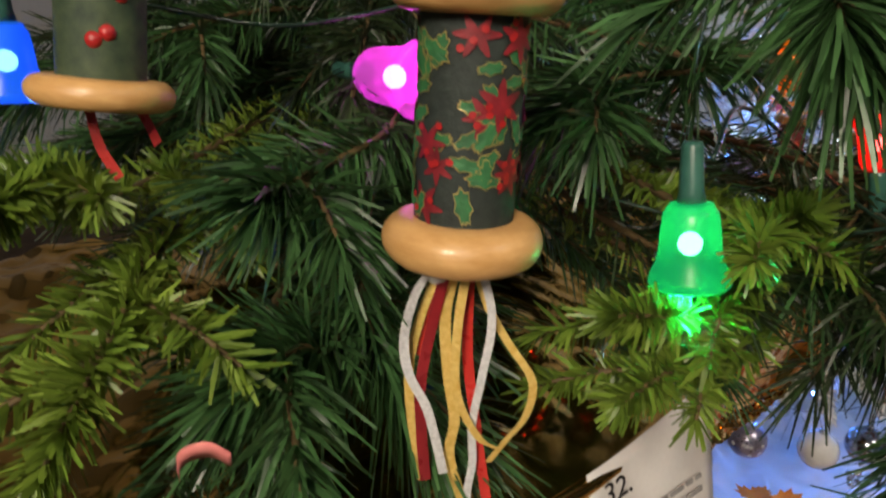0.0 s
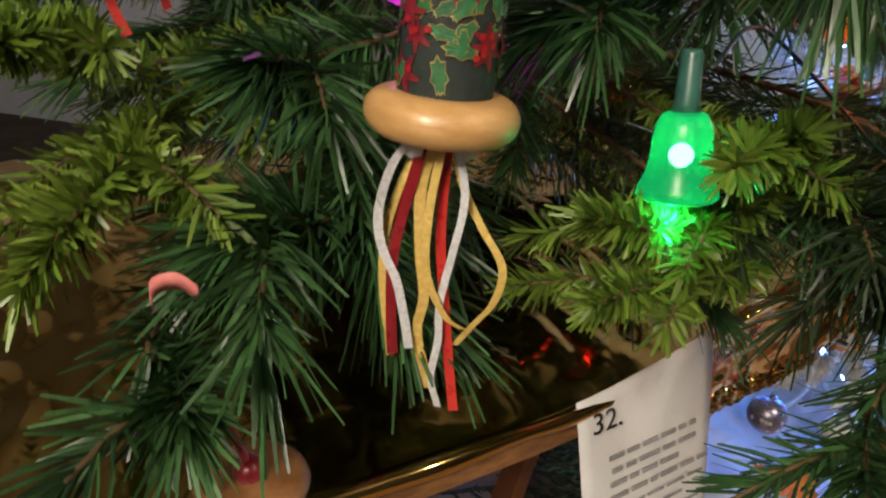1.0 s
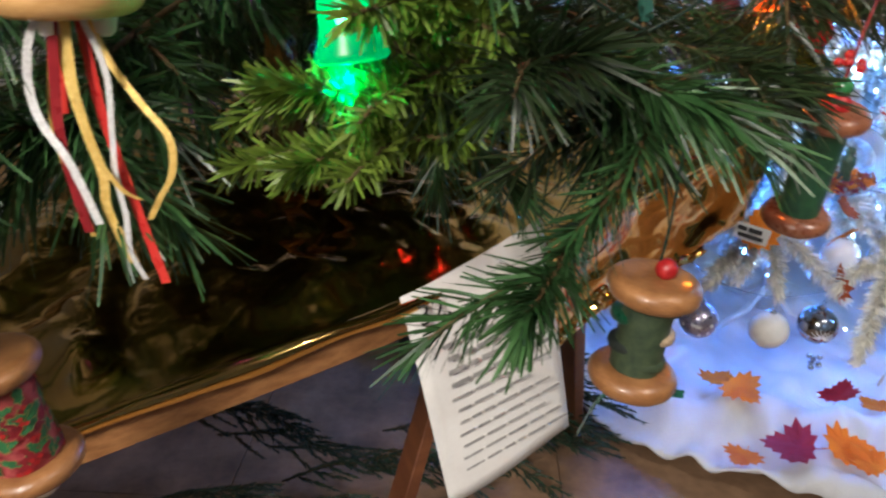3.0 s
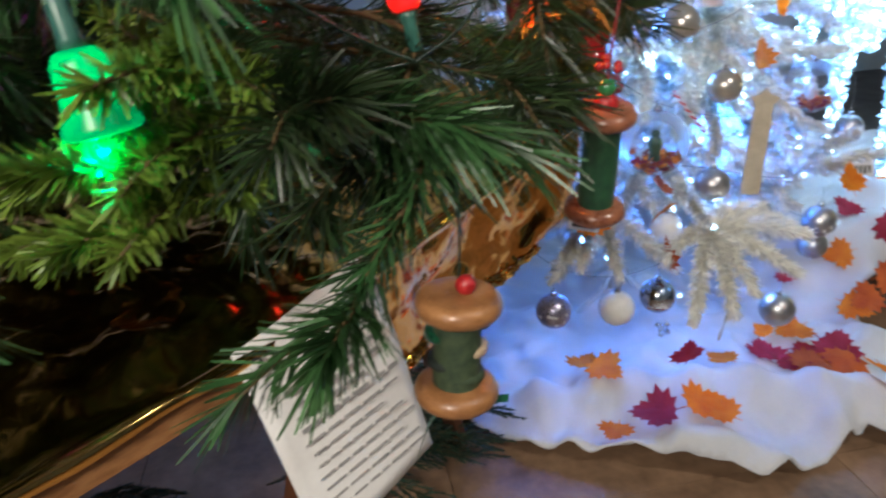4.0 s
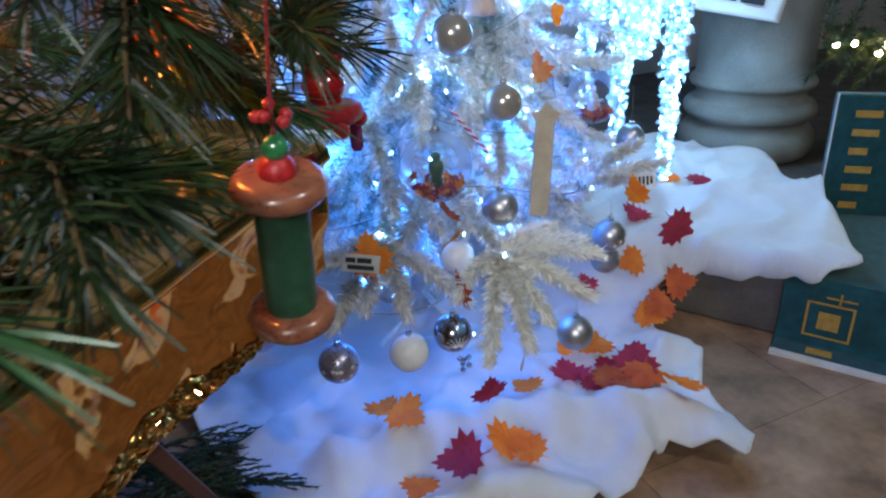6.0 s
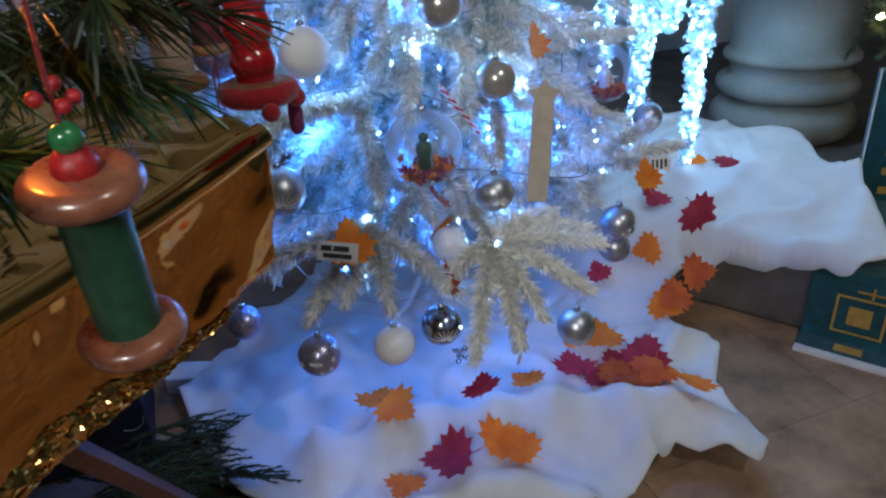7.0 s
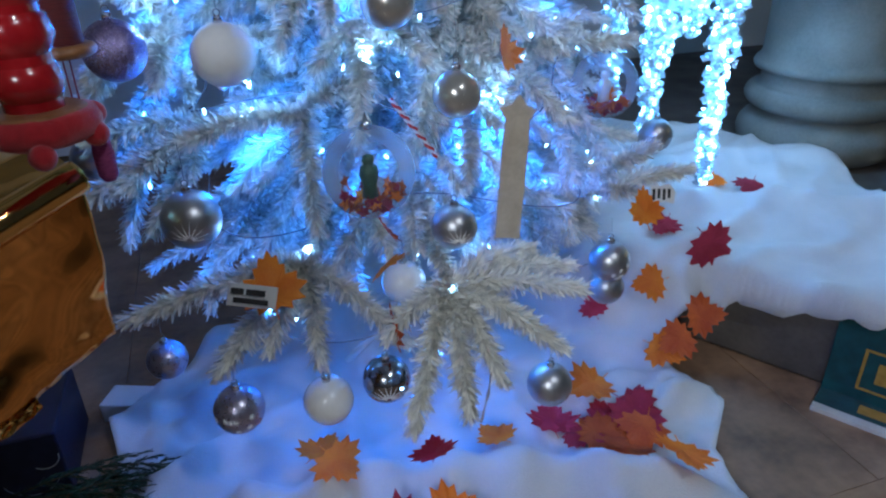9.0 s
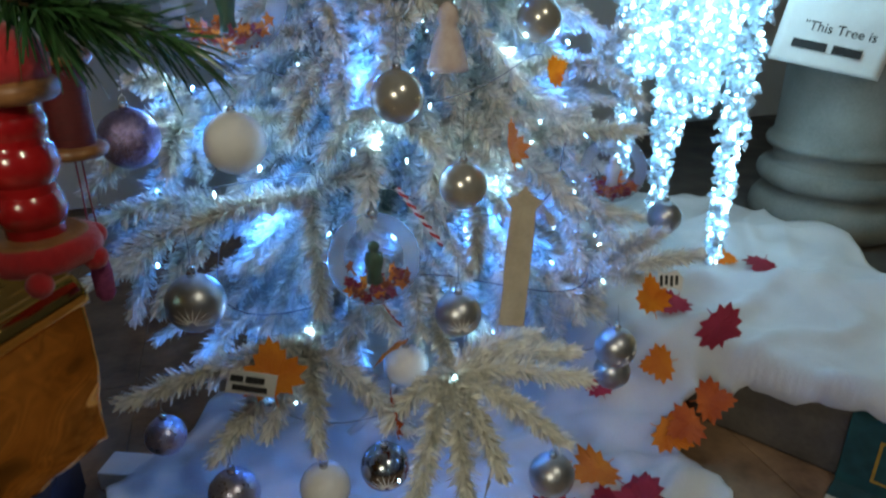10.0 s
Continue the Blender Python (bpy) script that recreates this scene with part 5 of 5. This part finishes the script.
# small trinkets among the limbs
tw = thing("candy_twist", (0, 0, 0), "thin red and white twisted candy cane ornament", "ornament")
for k in range(2):
    f = Form()
    a, b = Vector((0.90, 1.22, 0.735)), Vector((0.955, 1.185, 0.655))
    line = [a.lerp(b, i / 40) + 0.0022 * Vector((math.cos(i * 0.9 + k * math.pi), math.sin(i * 0.9 + k * math.pi), 0.3 * math.cos(i * 0.9 + k * math.pi))) for i in range(41)]
    f.tube(line, [0.0022] * 41, 6)
    part("strand", f, (M_RIBR, M_PAPER)[k], tw)
ch = thing("silver_charm", (0.925, 1.24, 0.165), "cluster of small silver bells below a white limb", "ornament")
beads(ch, [(0.011 * math.cos(k * 1.3), 0.011 * math.sin(k * 1.3), 0.01 * (k % 3)) for k in range(7)], 0.0065, M_CAP, "bell")
f = Form()
f.plate([(-0.022, -0.012), (-0.01, -0.02), (0.006, -0.014), (0.022, -0.02), (0.024, 0.004), (0.012, 0.018), (-0.008, 0.012), (-0.02, 0.016)], 0.002)
st = tagged(part("striped_tag", f, M_PAPER, smooth=False), "small white tag with black stripes on a leaf", "tag")
st.matrix_world = Matrix.Translation((1.40, 1.262, 0.50)) @ pose(0, 0, 0, 70, 0, -20)
for k in range(4):
    f = Form()
    f.box((-0.017 + 0.009 * k, -0.012 + 0.003 * (k % 2), 0.0021), (-0.012 + 0.009 * k, 0.008, 0.0028))
    part("stripe", f, M_INK, st, smooth=False)
f = Form()
f.tube(curve_pts([(1.02, 1.13, 0.30), (1.015, 1.135, 0.25), (1.005, 1.14, 0.19)], 8), [0.002 + 0.001 * math.sin(i) for i in range(17)], 7)
tagged(part("paper_twist", f, M_TAGWOOD), "thin beige twisted paper icicle hanging from a limb", "ornament")


# ---- the icicle lights ----
def icicle(at, top, high, seed, wide):
    """A tapering stack of clear faceted lumps round a chain of lamps."""
    ic = thing("icicle_light", at, "long tapering clear acrylic icicle with cool white lamps", "string lights", "icicle lights")
    rr = random.Random(seed)
    f, lamps = Form(), Form()
    z = 0.0
    while z < high:
        r = wide * (0.22 + 0.78 * (z / high)) * rr.uniform(0.8, 1.15)
        for k in range(13):
            a = rr.uniform(0, 6.28)
            q = r * rr.uniform(0.3, 1.0)
            c = Vector((q * math.cos(a), q * math.sin(a), z + rr.uniform(-0.012, 0.012)))
            m = Euler((rr.uniform(0, 6), rr.uniform(0, 6), rr.uniform(0, 6))).to_matrix()
            s = rr.uniform(0.006, 0.012)
            v = [c + m @ Vector(p) * s for p in ((1, 0, 0), (-1, 0, 0), (0, 0.7, 0), (0, -0.7, 0), (0, 0, 1.3), (0, 0, -1.3))]
            f.add(v, [(0, 2, 4), (2, 1, 4), (1, 3, 4), (3, 0, 4), (2, 0, 5), (1, 2, 5), (3, 1, 5), (0, 3, 5)])
        for _ in range(3):
            a = rr.uniform(0, 6.28)
            lamps.ball((r * 0.7 * math.cos(a), r * 0.7 * math.sin(a), z), rr.choice((0.003, 0.004, 0.0055)), 5, 8)
        z += 0.011
    tagged(part("crystal_strand", f, M_ACRYL, ic, smooth=False), kind="stuff")
    tagged(part("lamp_strand", lamps, L_WHITE, ic), kind="stuff")
    return ic


for k, (x, y, z, high, wide) in enumerate(((1.80, 1.64, 0.322, 1.1, 0.08), (1.66, 1.70, 0.44, 1.0, 0.08), (1.73, 1.77, 0.6, 0.9, 0.12), (1.84, 1.81, 0.66, 0.85, 0.115), (1.60, 1.78, 0.52, 0.95, 0.085), (1.78, 1.72, 0.74, 0.75, 0.115), (1.67, 1.83, 0.77, 0.75, 0.12))):
    icicle((x, y, z), 0, high, 30 + k, wide)


# ---- carpet, panel, garland and notice at the back ----
carpet = thing("carpet_runner", (0, 0, 0), "teal carpet runner with gold squares over the stone step", "carpet")
CA, CB = 0.28, 1.93      # along the step's edge


def along(s, out, z):
    p = STEP_A + STEP_W * s + STEP_N * out
    return (p.x, p.y, z)


f = Form()
prof = [(-0.9, STEP_Z + 0.006), (-0.03, STEP_Z + 0.006), (0.006, STEP_Z + 0.004), (0.012, STEP_Z - 0.012), (0.012, 0.03), (0.018, 0.008), (0.085, 0.006)]
for s in [CA + (CB - CA) * i / 20 for i in range(21)]:
    f.v.extend(along(s, o, z) for o, z in prof)
k = len(prof)
f.f = [(i * k + j, i * k + j + 1, (i + 1) * k + j + 1, (i + 1) * k + j) for i in range(20) for j in range(k - 1)]
pile = part("carpet_body", f, M_TEAL, carpet, smooth=False)
s = pile.modifiers.new("thick", "SOLIDIFY")
s.thickness, s.offset = 0.006, 0
f = Form()
f.add([along(CA, 0.083, 0.0), along(CB, 0.083, 0.0), along(CB, 0.1, 0.0), along(CA, 0.1, 0.0), along(CA, 0.083, 0.012), along(CB, 0.083, 0.012), along(CB, 0.1, 0.01), along(CA, 0.1, 0.01)],
      [(0, 3, 2, 1), (4, 5, 6, 7), (0, 1, 5, 4), (1, 2, 6, 5), (2, 3, 7, 6), (3, 0, 4, 7)])
part("binding", f, M_BINDING, carpet, "pale bound edge", smooth=False)


def motif(f, s, z, w, h, out):
    f.add([along(s, out, z), along(s + w, out, z), along(s + w, out, z + h), along(s, out, z + h)], [(0, 1, 2, 3)])


for i in range(6):
    f = Form()
    s = CA + 0.06 + 0.25 * i
    motif(f, s + 0.03, 0.06, 0.05, 0.05, 0.0175)
    for a, b, w, h in ((0, 0.035, 0.11, 0.006), (0, 0.13, 0.11, 0.006), (0, 0.041, 0.006, 0.089), (0.104, 0.041, 0.006, 0.089), (0.04, 0.15, 0.07, 0.005), (0.07, 0.138, 0.005, 0.03)):
        motif(f, s + a, b, w, h, 0.0175)
    f.add([along(s + 0.02, 0.035, 0.0115), along(s + 0.08, 0.035, 0.0115), along(s + 0.08, 0.066, 0.0112), along(s + 0.02, 0.066, 0.0112)], [(0, 1, 2, 3)])
    part("woven_motif", f, M_GOLDYARN, pile, "ochre woven square and cross", smooth=False)

panel = thing("embroidered_panel", (2.23, 1.42, STEP_Z), "standing teal fabric panel with gold embroidered marks", "panel")
panel.rotation_euler = (radians(-2), 0, radians(-40))
f = Form()
f.box((0, 0, 0.0), (1.1, 0.05, 0.37))
part("cloth_face", f, M_TEAL, panel, smooth=False, bevel=0.006)
f = Form()
f.box((-0.004, -0.002, 0.0), (-0.0005, 0.004, 0.372))
part("edge_strip", f, M_BINDING, panel, smooth=False)
for i in range(2):
    for j in range(6):
        f = Form()
        f.box((0.05 + 0.5 * i, -0.003, 0.03 + 0.055 * j), (0.05 + 0.5 * i + (0.07 if (i + j) % 3 else 0.05), -0.0005, 0.05 + 0.055 * j))
        part("gold_mark", f, M_GOLDYARN, panel, smooth=False)

gar = thing("garland", (0, 0, 0), "dark green garland with warm small lamps", "garland")
gr = random.Random(4)
n, t = Form(), Form()
for k in range(14):
    p = Vector((2.30 + 0.035 * k, 1.55 - 0.045 * k, 0.67 + 0.008 * k + 0.02 * math.sin(k)))
    for q in range(7):
        d = Vector((gr.uniform(-1, 1), gr.uniform(-1, 0.4), gr.uniform(-0.8, 1))).normalized()
        needle_branch(n, t, [p, p + d * 0.07, p + d * 0.15], 0.03, 0.0026, 900, gr, 50, 0.1)
for k in range(7):
    p = Vector((2.52, 1.28, 0.62 - 0.055 * k))
    for q in range(4):
        d = Vector((gr.uniform(-1, 1), gr.uniform(-1, 0.4), gr.uniform(-1, 0.5))).normalized()
        needle_branch(n, t, [p, p + d * 0.04, p + d * 0.09], 0.026, 0.0026, 900, gr, 50, 0.1)
tagged(part("foliage", n, M_PINE_B, gar, smooth=False), kind="stuff")
part("stem", t, M_TWIG, gar)
for k in range(24):
    f = Form()
    q = gr.random()
    if k < 18:
        f.ball((2.26 + 0.46 * q, 1.50 - 0.55 * q + 0.04 * gr.random(), 0.57 + 0.10 * q + 0.12 * gr.random()), 0.009, 5, 8)
    else:
        f.ball((2.48, 1.24, 0.30 + 0.3 * q), 0.006, 5, 8)
    part("lamp", f, L_WARM, gar, "warm white lamp")

notice = paper("paper_notice", (2.2, 1.965, 0.965), (0.62, -0.5, -0.14), (-0.05, 0, -1), 0.29, 0.21, "white paper notice fixed to the column", "notice", bend=0.004)
words(notice, "\"This Tree is", 0.036, (0.06, -0.115, 0.005))
f = Form()
f.box((0.045, -0.165, 0.004), (0.135, -0.142, 0.005))
f.box((0.15, -0.165, 0.004), (0.225, -0.142, 0.005))
part("printed_text", f, M_INK, notice, smooth=False)

# ---- under the table ----
bough = thing("cypress_bough", (0, 0, 0), "cut dark green cypress bough lying on the cloth", "branch")
n, t = Form(), Form()
for k in range(46):
    a = Vector((0.14 + 0.03 * (k % 5), 1.08 + 0.016 * k, 0.05 + 0.004 * (k % 9))) if k < 20 else Vector((gr.uniform(-0.4, 0.15), gr.uniform(0.62, 1.05), gr.uniform(0.03, 0.16)))
    way = Vector((gr.uniform(0.20, 0.34), gr.uniform(-0.16, 0.05), gr.uniform(-0.03, 0.03)))
    line = [a, a + way * 0.5 + Vector((0, 0, 0.03)), a + way + Vector((0, 0, -0.01))]
    needle_branch(n, t, line, 0.016, 0.0024, 700, gr, 24, 0.1, 0.002, 0.0008)
    for q in range(12):
        p = curve_pts(line, 8)[2 + q]
        d = (way.normalized() + Vector((-way.y, way.x, 0)).normalized() * (0.62 if q % 2 else -0.62) + Vector((0, 0, gr.uniform(-0.2, 0.1)))).normalized()
        ln = gr.uniform(0.05, 0.085) * (1.1 - q / 16)
        needle_branch(n, t, [p, p + d * ln * 0.5, p + d * ln + way * 0.06 - Vector((0, 0, 0.006))], 0.013, 0.0022, 900, gr, 24, 0.1, 0.0011, 0.0006)
part("sprays", n, surf("dark_cypress_green", (0.006, 0.024, 0.012), (0.02, 0.055, 0.028), 30, 0.5, each=0.4, island=True), bough, smooth=False)
part("stem", t, M_TWIG, bough)
f = Form()
f.box((0, 0, 0), (0.30, 0.22, 0.15))
crate = tagged(part("dark_box", f, surf("navy_card", (0.008, 0.008, 0.02), (0.02, 0.02, 0.045), 30, 0.5), smooth=False, bevel=0.004), "dark navy box with fine pale swirls under the table", "box")
crate.location = (0.0, 1.42, 0.0)
for k in range(9):
    f = Form()
    cx, cz, rr0 = 0.03 + 0.03 * k, 0.04 + 0.03 * (k % 3), 0.025 + 0.008 * (k % 4)
    line = [(cx + rr0 * math.cos(0.5 * k + a), -0.0015, min(0.145, max(0.004, cz + rr0 * math.sin(0.5 * k + a)))) for a in [2.4 * i / 16 for i in range(17)]]
    f.tube(line, [0.0011] * 17, 5)
    part("swirl", f, M_CABLE, crate, "fine pale swirl")
f = Form()
f.box((0, 0, 0), (0.10, 0.07, 0.045))
wb = tagged(part("white_box", f, M_PAPER, smooth=False, bevel=0.003), "small white carton on the stone floor beside the cloth", "box")
wb.location, wb.rotation_euler = (0.33, 1.62, 0.0), (0, 0, -0.4)

# ---- flagstones ----
y, k = -0.6, 0
rf = random.Random(2)
while y < 3.4:
    h = rf.uniform(0.42, 0.56)
    x = -0.8 + rf.uniform(-0.3, 0)
    while x < 3.2:
        w = rf.uniform(0.5, 0.85)
        f = Form()
        f.box((x + 0.001, y + 0.001, -0.05), (x + w - 0.001, y + h - 0.001, rf.uniform(-0.002, 0.0)))
        part("flagstone", f, M_FLAG, floor, smooth=False)
        x += w
    y += h
